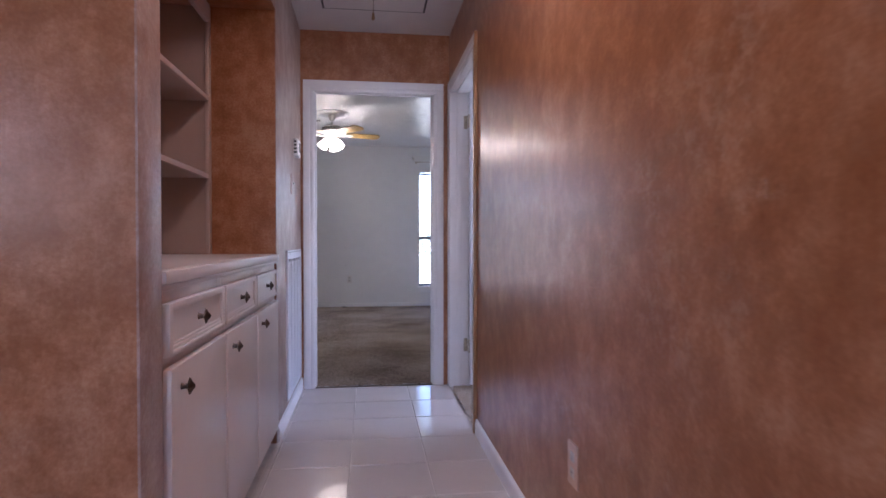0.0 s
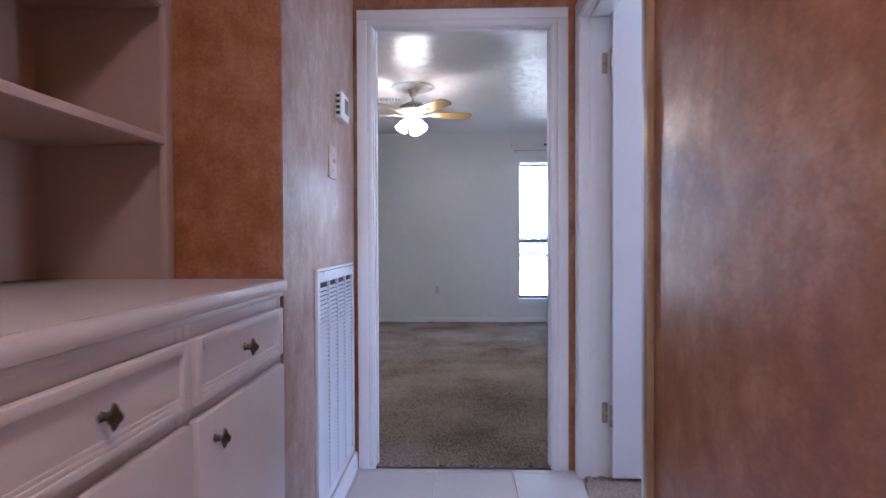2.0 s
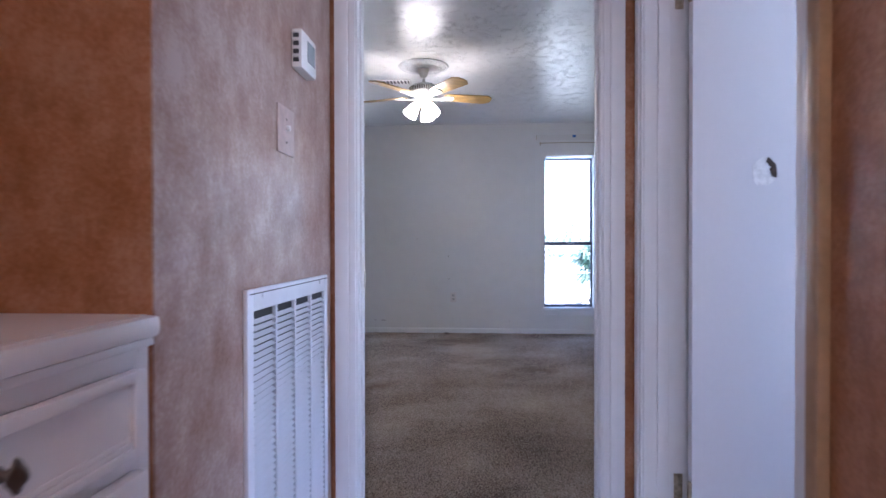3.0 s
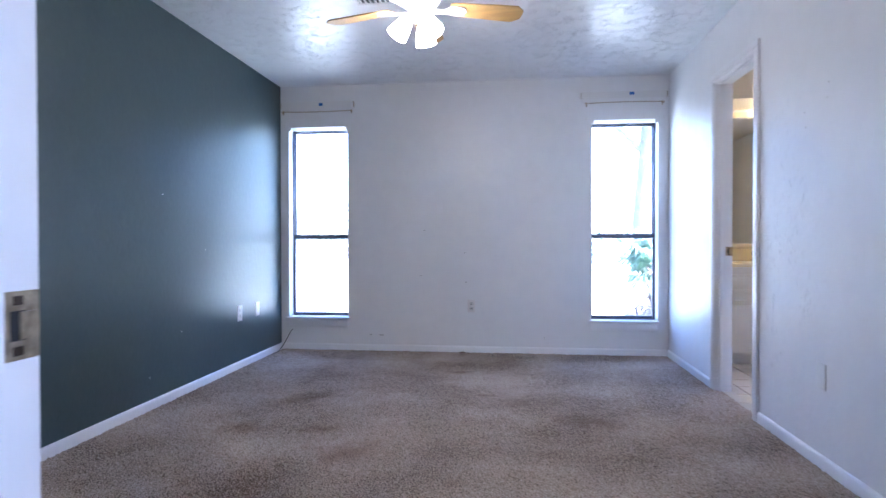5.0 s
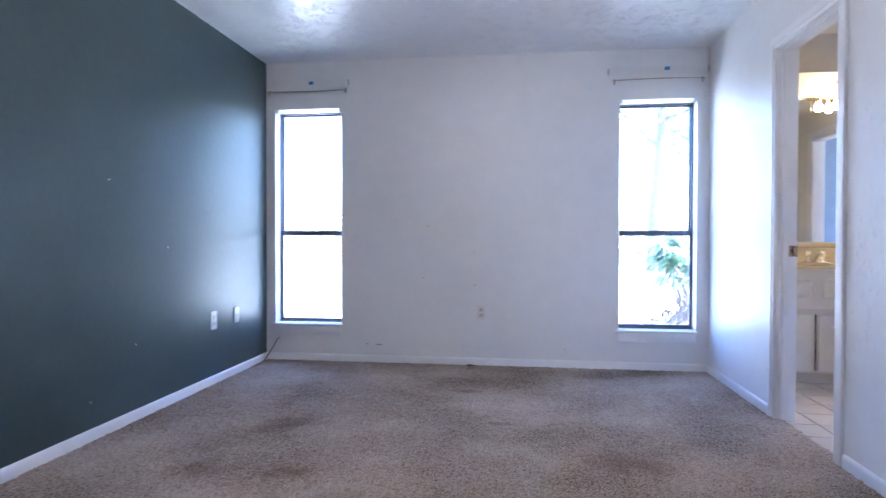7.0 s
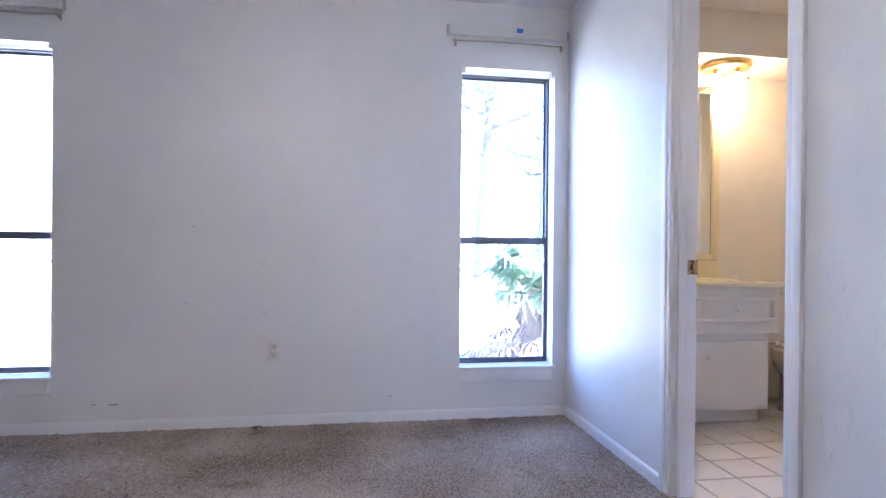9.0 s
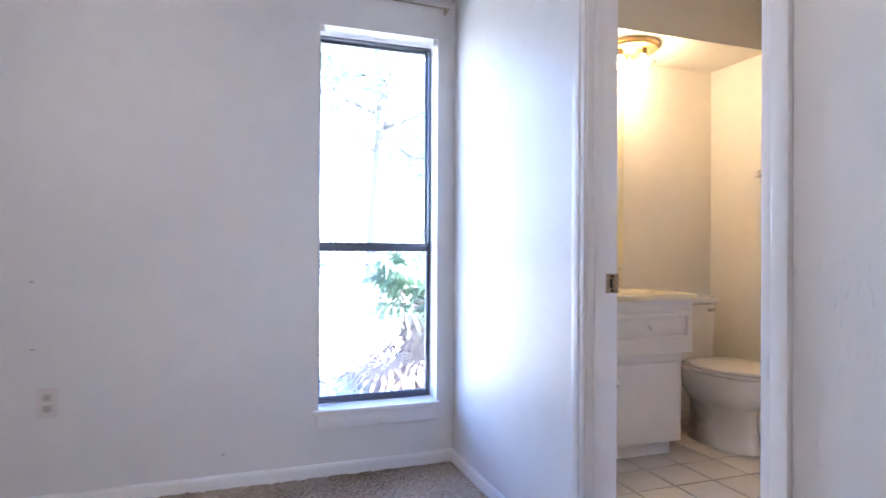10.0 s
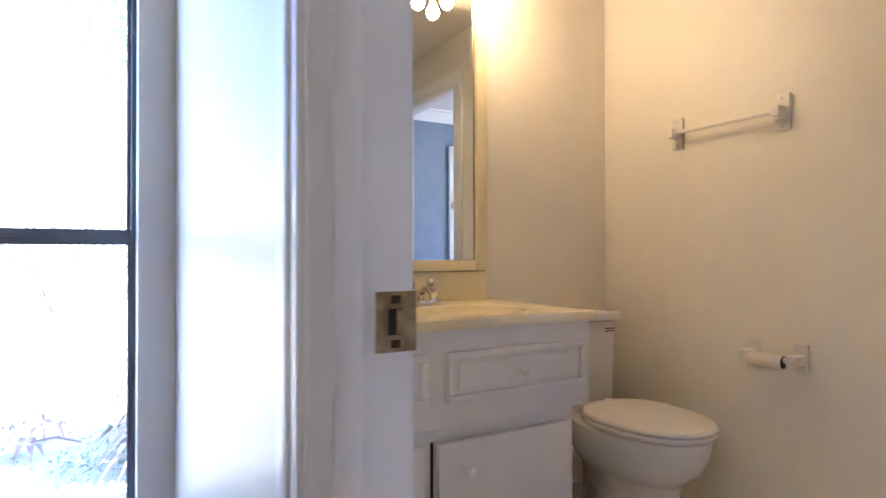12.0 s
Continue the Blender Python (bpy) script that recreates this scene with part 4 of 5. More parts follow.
for turn in (-45, 205, 80):
    m = pose(FX, FY, 2.158, 0, 0, turn) @ pose(0.045, 0, 0, 0, -34, 0)
    bm = bmesh.new()
    lathe(bm, [(0.014, 0.01), (0.016, -0.02)], m, 14)
    arm = part("lamp_arm", bm, FANW, fan)
    bm = bmesh.new()
    pr = [(0.02, -0.018), (0.028, -0.03), (0.039, -0.058), (0.046, -0.085), (0.05, -0.108), (0.055, -0.128)]
    lathe(bm, [(0.0, -0.02)] + pr + [(0.049, -0.12), (0.0, -0.1)], m, 24)
    part("shade", bm, SHADE, arm, "lit frosted tulip shade")

vent = thing("ceiling_vent", "small white ceiling air vent", "vent", (0.09, 6.92, H))
for d in ((-0.06, 0.24, 6.86, 6.875), (-0.06, 0.24, 6.985, 7.0), (-0.06, -0.045, 6.875, 6.985), (0.225, 0.24, 6.875, 6.985)):
    block("frame", (*d, H - 0.008, H - 0.0005), PLASTIC, vent)
# the ceiling is not cut; a black sheet gives the vent's inner shade
block("backing", (-0.045, 0.225, 6.875, 6.985, H - 0.002, H - 0.0008), BLACK, vent, "black sheet for the shade between the slats")
for k in range(9):
    block("slat", (-0.04 + k * 0.03, -0.028 + k * 0.03, 6.876, 6.984, H - 0.007, H - 0.003), PLASTIC, vent)


# ---- bedroom: curtain hardware ----
def flat_rod(x0, x1, z, label):
    """A wide white pocket rod that turns back to the wall with rounded ends."""
    bm = bmesh.new()
    y0, y1, r = BED_Y1 - 0.035, BED_Y1 - 0.0006, 0.02
    path = [(x0, y1)] + [(x0 + r - r * math.cos(a), y0 + r - r * math.sin(a)) for a in (0, 0.4, 0.8, 1.2, 1.5708)] + [(x1 - r + r * math.sin(a), y0 + r - r * math.cos(a)) for a in (0, 0.4, 0.8, 1.2, 1.5708)] + [(x1, y1)]
    rings = []
    for k, (x, y) in enumerate(path):
        qx, qy = x + (0.5 * (x0 + x1) - x) * 0.004, min(y + 0.0016, y1)
        rings.append([(x, y, z - 0.03), (x, y, z + 0.03), (qx, qy, z + 0.03), (qx, qy, z - 0.03)])
    loft(bm, rings)
    t = thing("curtain_rod", label, "curtain rod", (x0, BED_Y1, z), "wide curtain rods")
    part("rod", bm, PLASTIC, t)
    for x in (x0 - 0.004, x1 + 0.0):
        block("bracket", (x, x + 0.004, BED_Y1 - 0.028, BED_Y1 - 0.0006, z - 0.02, z + 0.025), NICKEL, t, "small metal bracket")
    return t


def thin_rod(x0, x1, z, label, sag):
    t = thing("cafe_rod", label, "curtain rod", (x0, BED_Y1, z), "thin curtain rods")
    bm = bmesh.new()
    pts = [(x0 + (x1 - x0) * k / 8, BED_Y1 - 0.03, z - sag * math.sin(math.pi * k / 8)) for k in range(9)]
    tube(bm, pts, 0.0042, 8)
    part("rod", bm, NICKEL, t)
    for x in (x0 + 0.012, x1 - 0.02):
        bm = bmesh.new()
        box(bm, x, x + 0.01, BED_Y1 - 0.033, BED_Y1 - 0.0006, z - 0.016, z - 0.006, bevel=0.001)
        box(bm, x, x + 0.01, BED_Y1 - 0.004, BED_Y1 - 0.0006, z - 0.022, z + 0.018, bevel=0.001)
        part("bracket", bm, NICKEL, t)
    return t


flat_rod(1.472, 2.195, 2.272, "wide white curtain rod with blue tape")
flat_rod(-1.258, -0.57, 2.262, "wide white curtain rod with blue tape")
thin_rod(1.5, 2.175, 2.206, "thin dull metal curtain rod over the window", -0.006)
thin_rod(-1.255, -0.575, 2.206, "thin dull metal curtain rod over the window", 0.006)
TAPE = material("blue_painters_tape", (0.03, 0.16, 0.5), 0.6, vary=0.05)
tagged(block("tape_patch", (1.878, 1.917, BED_Y1 - 0.0375, BED_Y1 - 0.0365, 2.27, 2.296), TAPE), "small piece of blue painter's tape", "tape", "tape patches")
tagged(block("tape_patch", (-0.89, -0.853, BED_Y1 - 0.0375, BED_Y1 - 0.0365, 2.252, 2.278), TAPE), "small piece of blue painter's tape", "tape", "tape patches")
for x0, x1 in WIN:
    for x, s in ((x0, 1), (x1, -1)):
        bm = bmesh.new()
        xa, xb = (x + 0.001, x + 0.022) if s > 0 else (x - 0.022, x - 0.001)
        box(bm, xa, xb, BED_Y1 + 0.004, BED_Y1 + 0.03, WTOP - 0.03, WTOP - 0.001, bevel=0.003)
        tagged(part("blind_bracket", bm, PLASTIC), "small white blind bracket in the window corner", "bracket", "blind brackets")
        bm = bmesh.new()
        xa = x - s * 0.045
        box(bm, xa - 0.008, xa + 0.008, BED_Y1 - 0.006, BED_Y1 - 0.0005, WTOP + 0.0, WTOP + 0.028, bevel=0.002)
        tagged(part("wall_anchor", bm, PLASTIC), "small leftover plastic curtain anchor on the wall", "anchor", "wall anchors")

# ---- bedroom: small wear ----
SCUFF = material("dark_scuff", (0.33, 0.31, 0.29), 0.8, vary=0.3, scale=60)
for x, z, w, h in ((-0.415, 0.154, 0.02, 0.006), (-0.318, 0.151, 0.045, 0.007), (1.158, 0.151, 0.016, 0.004), (0.452, 0.905, 0.008, 0.008), (0.083, 1.109, 0.012, 0.006), (0.048, 0.694, 0.014, 0.004), (0.457, 0.639, 0.014, 0.005)):
    tagged(block("scuff_mark", (x - w / 2, x + w / 2, BED_Y1 - 0.0011, BED_Y1 - 0.0004, z - h / 2, z + h / 2), SCUFF), "small dark scuff on the white wall", "scuff", "wall scuffs")
for y, z in ((6.211, 1.687), (6.224, 1.625), (6.42, 1.6), (6.41, 1.53)):
    tagged(block("nail_hole", (BED_R - 0.0011, BED_R - 0.0004, y - 0.004, y + 0.004, z - 0.004, z + 0.004), AGED), "patched nail hole in the white wall", "nail hole", "nail holes")
for y, z in ((7.098, 0.421), (6.758, 0.197), (7.4, 0.95), (6.9, 1.3)):
    tagged(block("chip_mark", (BED_L + 0.0004, BED_L + 0.0011, y - 0.003, y + 0.003, z - 0.003, z + 0.003), WHITE_WALL), "white paint chip in the green wall", "chip", "paint chips")
bm = bmesh.new()
tube(bm, [(-1.16, BED_Y1 - 0.002, 0.19), (-1.165, BED_Y1 - 0.03, 0.185), (-1.19, BED_Y1 - 0.06, 0.12), (-1.215, BED_Y1 - 0.1, 0.06), (-1.225, BED_Y1 - 0.17, 0.02), (-1.235, BED_Y1 - 0.27, 0.008), (-1.245, BED_Y1 - 0.36, 0.006)], 0.0035, 8)
cable = tagged(part("coax_cable", bm, BLACK), "black cable coming out of the wall onto the carpet", "cable")
bm = bmesh.new()
rng = random.Random(8)
for k in range(7):
    x, y = 0.44 + rng.uniform(-0.03, 0.04), BED_Y1 - 0.03 - rng.uniform(0, 0.04)
    tube(bm, [(x, y, 0.008), (x + rng.uniform(-0.02, 0.02), y + 0.006, 0.018), (x + rng.uniform(-0.03, 0.03), y, 0.008)], 0.003, 6)
tagged(part("carpet_debris", bm, material("brown_fluff", (0.12, 0.08, 0.05), 0.9)), "small brown bits of debris by the baseboard", "debris", kind="stuff")



def trowel_strokes(name, spots, per, along, face, mat, label, seed):
    """Raised fans of short plaster ridges left on a wall by the trowel."""
    rng = random.Random(seed)
    bm = bmesh.new()
    for u, z in spots:
        lean = rng.uniform(-0.3, 0.3)
        for q in range(per):
            a = lean + (q - per / 2) * rng.uniform(0.06, 0.12)
            u0, z0 = u + (q - per / 2) * 0.009 + rng.uniform(-0.004, 0.004), z + rng.uniform(-0.02, 0.02)
            ln, bend = rng.uniform(0.012, 0.04), rng.uniform(-0.003, 0.003)
            pts = []
            for f in (0, 0.33, 0.67, 1):
                uu, zz = u0 + math.sin(a) * ln * f + bend * f * (1 - f) * 4, z0 + math.cos(a) * ln * f
                pts.append((face, uu, zz) if along == "y" else (uu, face, zz))
            tube(bm, pts, rng.uniform(0.0004, 0.0008), 6)
    return structure(part(name, bm, mat), label, "plaster relief")


rng = random.Random(31)
trowel_strokes("plaster_strokes_bedroom", [(min(6.86, max(6.2, cu + rng.gauss(0, 0.05))), cz + rng.gauss(0, 0.08)) for cu, cz in ((6.72, 1.05), (6.62, 1.35), (6.76, 0.8), (6.55, 0.95), (6.7, 1.6), (6.45, 1.2), (6.4, 0.7), (6.78, 0.5)) for k in range(26)], 1, "y", BED_R - 0.0002, WHITE_WALL, "raised trowel strokes in the white wall plaster", 5)
trowel_strokes("plaster_strokes_bath", [(rng.uniform(3.42, 3.95), rng.uniform(0.95, 2.0)) for k in range(12)], 1, "x", BATH_Y1 - 0.0002, BATH_WALL, "small raised plaster ridges on the bathroom wall", 6)
trowel_strokes("plaster_strokes_bath_side", [(rng.uniform(7.75, 8.9), rng.uniform(0.4, 2.1)) for k in range(16)], 1, "y", BATH_R - 0.0002, BATH_WALL, "small raised plaster ridges on the bathroom wall", 7)

# ---- bathroom: vanity ----
VX0, VX1 = BATH_L + 0.004, 3.345
van = thing("vanity_cabinet", "white painted vanity cabinet with a stepped drawer front", "cabinet", (2.85, 8.75, 0))
VAN = material("white_vanity_paint", (0.83, 0.8, 0.75), 0.35, vary=0.04, scale=4, bump=0.08)
yl, yu, yb = 8.48, 8.45, BATH_Y1 - 0.002
bm = bmesh.new()
box(bm, VX0, VX1, yl, yb, 0.08, 0.529, bevel=0.002)
part("lower_body", bm, VAN, van)
bm = bmesh.new()
box(bm, VX0, 3.39, yu, yb, 0.53, 0.796, bevel=0.003)
part("upper_body", bm, VAN, van)
block("kickboard", (VX0, VX1 - 0.02, yl + 0.06, yl + 0.075, 0.0, 0.0795), VAN, van)


def vanity_drawer(x0, x1, z0, z1, has_knob=True):
    bm = bmesh.new()
    f = yu - 0.0005
    box(bm, x0, x1, f - 0.008, f, z0, z1, bevel=0.003)
    p = part("drawer_front", bm, VAN, van)
    for a, b, c, d in ((x0, x1, z1 - 0.02, z1), (x0, x1, z0, z0 + 0.02), (x0, x0 + 0.02, z0 + 0.02, z1 - 0.02), (x1 - 0.02, x1, z0 + 0.02, z1 - 0.02)):
        block("moulding", (a, b, f - 0.017, f - 0.007, c, d), VAN, p, bevel=0.004)
    block("raised_panel", (x0 + 0.034, x1 - 0.034, f - 0.013, f - 0.007, z0 + 0.034, z1 - 0.034), VAN, p, bevel=0.004)
    if has_knob:
        knob(p, ((x0 + x1) / 2, f - 0.012, (z0 + z1) / 2), "y", VAN, "white wooden knob", 0.014)


vanity_drawer(2.86, 3.36, 0.6, 0.738)
vanity_drawer(VX0 + 0.02, 2.8, 0.6, 0.738, False)
bm = bmesh.new()
box(bm, 2.838, 3.315, yl - 0.019, yl - 0.0005, 0.1, 0.485, bevel=0.004)
bmesh.ops.rotate(bm, cent=(3.315, yl, 0), matrix=Matrix.Rotation(radians(1.6), 3, "Z"), verts=bm.verts)
dr = part("door", bm, VAN, van, "slightly open white cabinet door")
knob(dr, (2.93, yl - 0.03, 0.4), "y", VAN, "white wooden knob", 0.014)
bm = bmesh.new()
box(bm, VX0 + 0.03, 2.8, yl - 0.019, yl - 0.0005, 0.1, 0.485, bevel=0.004)
part("door", bm, VAN, van)
# black strip on the body: the shade line along the ajar door
block("gap", (2.827, 2.8365, yl - 0.0012, yl - 0.0003, 0.1, 0.487), BLACK, van, "black strip for the shade in the gap beside the door")


def basin_top():
    """A moulded one-piece top: slab with an oval bowl sunk into it."""
    x0, x1, y0, y1, z = VX0, 3.402, 8.432, BATH_Y1 - 0.002, 0.826
    cx, cy, rx, ry, depth = 3.03, 8.675, 0.25, 0.17, 0.12
    bm = bmesh.new()
    n = 48
    outer = []
    for k in range(n):
        a = 2 * math.pi * k / n
        c, s = math.cos(a), math.sin(a)
        q = min((x1 - cx if c > 0 else cx - x0) / max(abs(c), 1e-6), (y1 - cy if s > 0 else cy - y0) / max(abs(s), 1e-6))
        outer.append((cx + q * c, cy + q * s))
    for cxr, cyr in ((x0, y0), (x1, y0), (x1, y1), (x0, y1)):
        k = min(range(n), key=lambda i: (outer[i][0] - cxr) ** 2 + (outer[i][1] - cyr) ** 2)
        outer[k] = (cxr, cyr)
    rings = [[(x, y, z - 0.028) for x, y in outer], [(x, y, z - 0.006) for x, y in outer], [(cx + (x - cx) * 0.988, cy + (y - cy) * 0.985, z) for x, y in outer]]
    for f, d in ((1.06, 0.0), (1.0, 0.004), (0.95, 0.03), (0.82, 0.075), (0.6, 0.105), (0.3, depth), (0.08, depth + 0.004)):
        rings.append([(cx + rx * f * math.cos(2 * math.pi * k / n), cy + ry * f * math.sin(2 * math.pi * k / n), z - d) for k in range(n)])
    loft(bm, rings)
    return bm


top = thing("bathroom_sink", "cream cultured-marble vanity top with a moulded oval basin", "sink", (2.85, 8.72, 0.797))
part("basin", basin_top(), MARBLE, top)
block("backsplash", (VX0, 3.372, BATH_Y1 - 0.022, BATH_Y1 - 0.0025, 0.8265, 0.938), MARBLE, top, bevel=0.004)

mirror = thing("wall_mirror", "large frameless mirror in a rounded cream surround", "mirror", (2.8, BATH_Y1, 0.94))
MIRROR = bpy.data.materials.new("silvered_mirror")
MIRROR.use_nodes = True
mb = MIRROR.node_tree.nodes["Principled BSDF"]
mb.inputs["Base Color"].default_value = (0.86, 0.88, 0.87, 1)
mb.inputs["Metallic"].default_value, mb.inputs["Roughness"].default_value = 1.0, 0.01
block("glass", (VX0 + 0.04, 3.318, BATH_Y1 - 0.012, BATH_Y1 - 0.006, 0.984, 2.1), MIRROR, mirror, "silvered mirror glass")
block("dark_edge", (3.318, 3.321, BATH_Y1 - 0.0125, BATH_Y1 - 0.006, 0.984, 2.1), DARK_METAL, mirror, "dark mirror edge")
block("frame", (3.3212, 3.372, BATH_Y1 - 0.03, BATH_Y1 - 0.0025, 0.9395, 2.15), MARBLE, mirror, bevel=0.01)
block("frame", (VX0 + 0.0, 3.3208, BATH_Y1 - 0.03, BATH_Y1 - 0.0025, 0.9395, 0.9835), MARBLE, mirror, bevel=0.01)
block("frame", (VX0 + 0.04, 3.3208, BATH_Y1 - 0.03, BATH_Y1 - 0.0025, 2.1005, 2.15), MARBLE, mirror, bevel=0.01)

tap = thing("faucet", "chrome two-handle faucet on the basin's edge", "faucet", (3.03, 8.91, 0.826))
bm = bmesh.new()
box(bm, 2.955, 3.105, 8.89, 8.94, 0.8262, 0.842, bevel=0.007)
part("base_plate", bm, CHROME, tap)
bm = bmesh.new()
tube(bm, [(3.03, 8.915, 0.842), (3.03, 8.91, 0.868), (3.03, 8.885, 0.882), (3.03, 8.85, 0.88), (3.03, 8.815, 0.866)], 0.012, 14)
part("spout", bm, CHROME, tap)
for x in (2.978, 3.082):
    bm = bmesh.new()
    lathe(bm, [(0.018, 0.842), (0.014, 0.858), (0.013, 0.876), (0.024, 0.884), (0.027, 0.905), (0.02, 0.918), (0.0, 0.92)], pose(x, 8.915, 0), 20)
    part("handle", bm, CHROME, tap)

# ---- bathroom: ceiling light under the soffit ----
LX, LY, LZ = 3.26, 8.78, 2.178
lamp = thing("ceiling_light", "round brass fixture with bare glowing bulbs, its shades gone", "ceiling light", (LX, LY, LZ))
bm = bmesh.new()
lathe(bm, [(0.0, -0.035), (0.1, -0.034), (0.125, -0.03), (0.14, -0.032), (0.15, -0.022), (0.15, -0.004), (0.145, -0.0005), (0.0, -0.0005)], pose(LX, LY, LZ), 40)
part("canopy", bm, BRASS, lamp)
BULB = glow("lit_bulb", (1.0, 0.715, 0.34), 11.0)
for k in range(3):
    a = radians(60 + 120 * k)
    x, y = LX + 0.07 * math.cos(a), LY + 0.07 * math.sin(a)
    bm = bmesh.new()
    lathe(bm, [(0.018, -0.034), (0.018, -0.06), (0.014, -0.066), (0.0, -0.066)][::-1], pose(x, y, LZ), 16)
    so = part("socket", bm, BRASS, lamp)
    bm = bmesh.new()
    lathe(bm, [(0.0, -0.145), (0.012, -0.142), (0.024, -0.13), (0.029, -0.113), (0.025, -0.095), (0.015, -0.078), (0.012, -0.0665)], pose(x, y, LZ), 20)
    part("bulb", bm, BULB, so, "glowing bare bulb")
for x, y, l in ((LX + 0.12, LY - 0.05, 0.05), (LX - 0.1, LY - 0.06, 0.075)):
    bm = bmesh.new()
    tube(bm, [(x, y, LZ - 0.03), (x, y, LZ - 0.03 - l)], 0.0012, 6)
    lathe(bm, [(0.0, -0.018), (0.007, -0.014), (0.008, -0.004), (0.003, 0.0)], pose(x, y, LZ - 0.03 - l), 10)
    part("chain_pendant", bm, DARK_METAL, lamp)

# ---- bathroom: toilet ----
TX = 3.715
wc = thing("toilet", "white porcelain toilet with its lid down and grime on the base", "toilet", (TX, 8.7, 0))


def oval(cx, y0, y1, hw, z, n=36, blunt=1.0):
    """An egg-shaped ring: narrow in front, broad behind."""
    pts = []
    cy, ry = (y0 + y1) / 2, (y1 - y0) / 2
    for k in range(n):
        a = 2 * math.pi * k / n
        c, s = math.cos(a), math.sin(a)
        w = hw * (1.0 + 0.10 * s) if blunt else hw
        pts.append((cx + w * math.copysign(abs(c) ** 0.86, c), cy + ry * math.copysign(abs(s) ** 0.9, s), z))
    return pts


bm = bmesh.new()
loft(bm, [oval(TX, 8.350, 8.8, 0.122, 0.0), oval(TX, 8.348, 8.8, 0.122, 0.02), oval(TX, 8.363, 8.79, 0.11, 0.05), oval(TX, 8.375, 8.78, 0.104, 0.12), oval(TX, 8.380, 8.78, 0.102, 0.19), oval(TX, 8.370, 8.79, 0.11, 0.222)])
GRIMY = material("grimy_porcelain", (0.78, 0.745, 0.69), 0.2, vary=0.03, bump=0.05)
spill(GRIMY, TX - 0.12, 8.68, 0.09, 0.15, 0, (0.42, 0.4, 0.38))
part("pedestal", bm, GRIMY, wc, "grimy stained pedestal")
bm = bmesh.new()
loft(bm, [oval(TX, 8.370, 8.79, 0.11, 0.2225), oval(TX, 8.340, 8.8, 0.136, 0.248),
          oval(TX, 8.305, 8.81, 0.16, 0.28), oval(TX, 8.281, 8.81, 0.177, 0.325), oval(TX, 8.272, 8.8, 0.184, 0.365), oval(TX, 8.270, 8.8, 0.184, 0.392), oval(TX, 8.285, 8.79, 0.17, 0.398)])
box(bm, TX - 0.17, TX + 0.17, 8.76, BATH_Y1 - 0.02, 0.33, 0.4, bevel=0.02)
part("bowl", bm, PORCELAIN, wc)
bm = bmesh.new()
loft(bm, [oval(TX, 8.260, 8.735, 0.187, 0.4015), oval(TX, 8.255, 8.735, 0.19, 0.41), oval(TX, 8.260, 8.735, 0.187, 0.418)])
part("seat", bm, PORCELAIN, wc, "white plastic seat")
bm = bmesh.new()
loft(bm, [oval(TX, 8.258, 8.73, 0.186, 0.4225), oval(TX, 8.255, 8.73, 0.188, 0.43), oval(TX, 8.262, 8.725, 0.183, 0.438), oval(TX, 8.305, 8.69, 0.14, 0.443)])
part("lid", bm, PORCELAIN, wc, "white plastic lid")
for x in (TX - 0.075, TX + 0.075):
    block("hinge", (x - 0.018, x + 0.018, 8.735, 8.765, 0.402, 0.43), PORCELAIN, wc, bevel=0.005)
bm = bmesh.new()
vs = box(bm, TX - 0.2, TX + 0.158, 8.79, BATH_Y1 - 0.012, 0.405, 0.735, bevel=0.025)
for v in bm.verts:
    if v.co.z < 0.55:
        v.co.x = TX + (v.co.x - TX) * 0.9
part("tank", bm, PORCELAIN, wc)
bm = bmesh.new()
box(bm, TX - 0.21, TX + 0.168, 8.778, BATH_Y1 - 0.008, 0.7355, 0.772, bevel=0.01)
part("tank_lid", bm, PORCELAIN, wc)
bm = bmesh.new()
for z in (0.69, 0.7):
    box(bm, TX + 0.095, TX + 0.145, 8.7885, 8.79, z, z + 0.005)
part("label_print", bm, DARK_METAL, wc, "two bars of small dark print")

# ---- far room, seen in the bathroom mirror ----
bm = bmesh.new()
cove = [(0.0006, 2.33), (0.012, 2.33), (0.02, 2.35), (0.05, 2.385), (0.068, 2.42), (0.085, 2.428), (0.085, 2.444), (0.0006, 2.444)]
loft(bm, [[(x, 5.86 + d, z) for d, z in cove] for x in (BATH_R + 0.112, 6.398)])
structure(part("crown_moulding", bm, TRIM), "white crown moulding of the far room", "moulding")
far_door = thing("panel_door", "white door with a small latch in the blue-grey room", "door", (5.45, 5.87, 0.01))
block("slab", (5.07, 5.85, 5.8605, 5.895, 0.01, 2.1), TRIM, far_door, bevel=0.003)
block("latch", (5.08, 5.16, 5.8952, 5.915, 1.49, 1.51), NICKEL, far_door, "pale metal latch", bevel=0.003)
block("latch", (5.09, 5.11, 5.8952, 5.91, 1.46, 1.54), NICKEL, far_door, bevel=0.003)

# ---- bathroom: towel bar and paper holder ----
CERAMIC = material("white_painted_fitting", (0.74, 0.7, 0.64), 0.3, vary=0.03, bump=0.03)


def holder_post(parent, y, z, reach, plate_h, plate_w=0.05):
    bm = bmesh.new()
    box(bm, BATH_R - 0.012, BATH_R - 0.0005, y - plate_w / 2, y + plate_w / 2, z - plate_h / 2, z + plate_h / 2, bevel=0.003)
    box(bm, BATH_R - reach, BATH_R - 0.011, y - 0.016, y + 0.016, z - 0.02, z + 0.016, bevel=0.004)
    return part("post", bm, CERAMIC, parent)


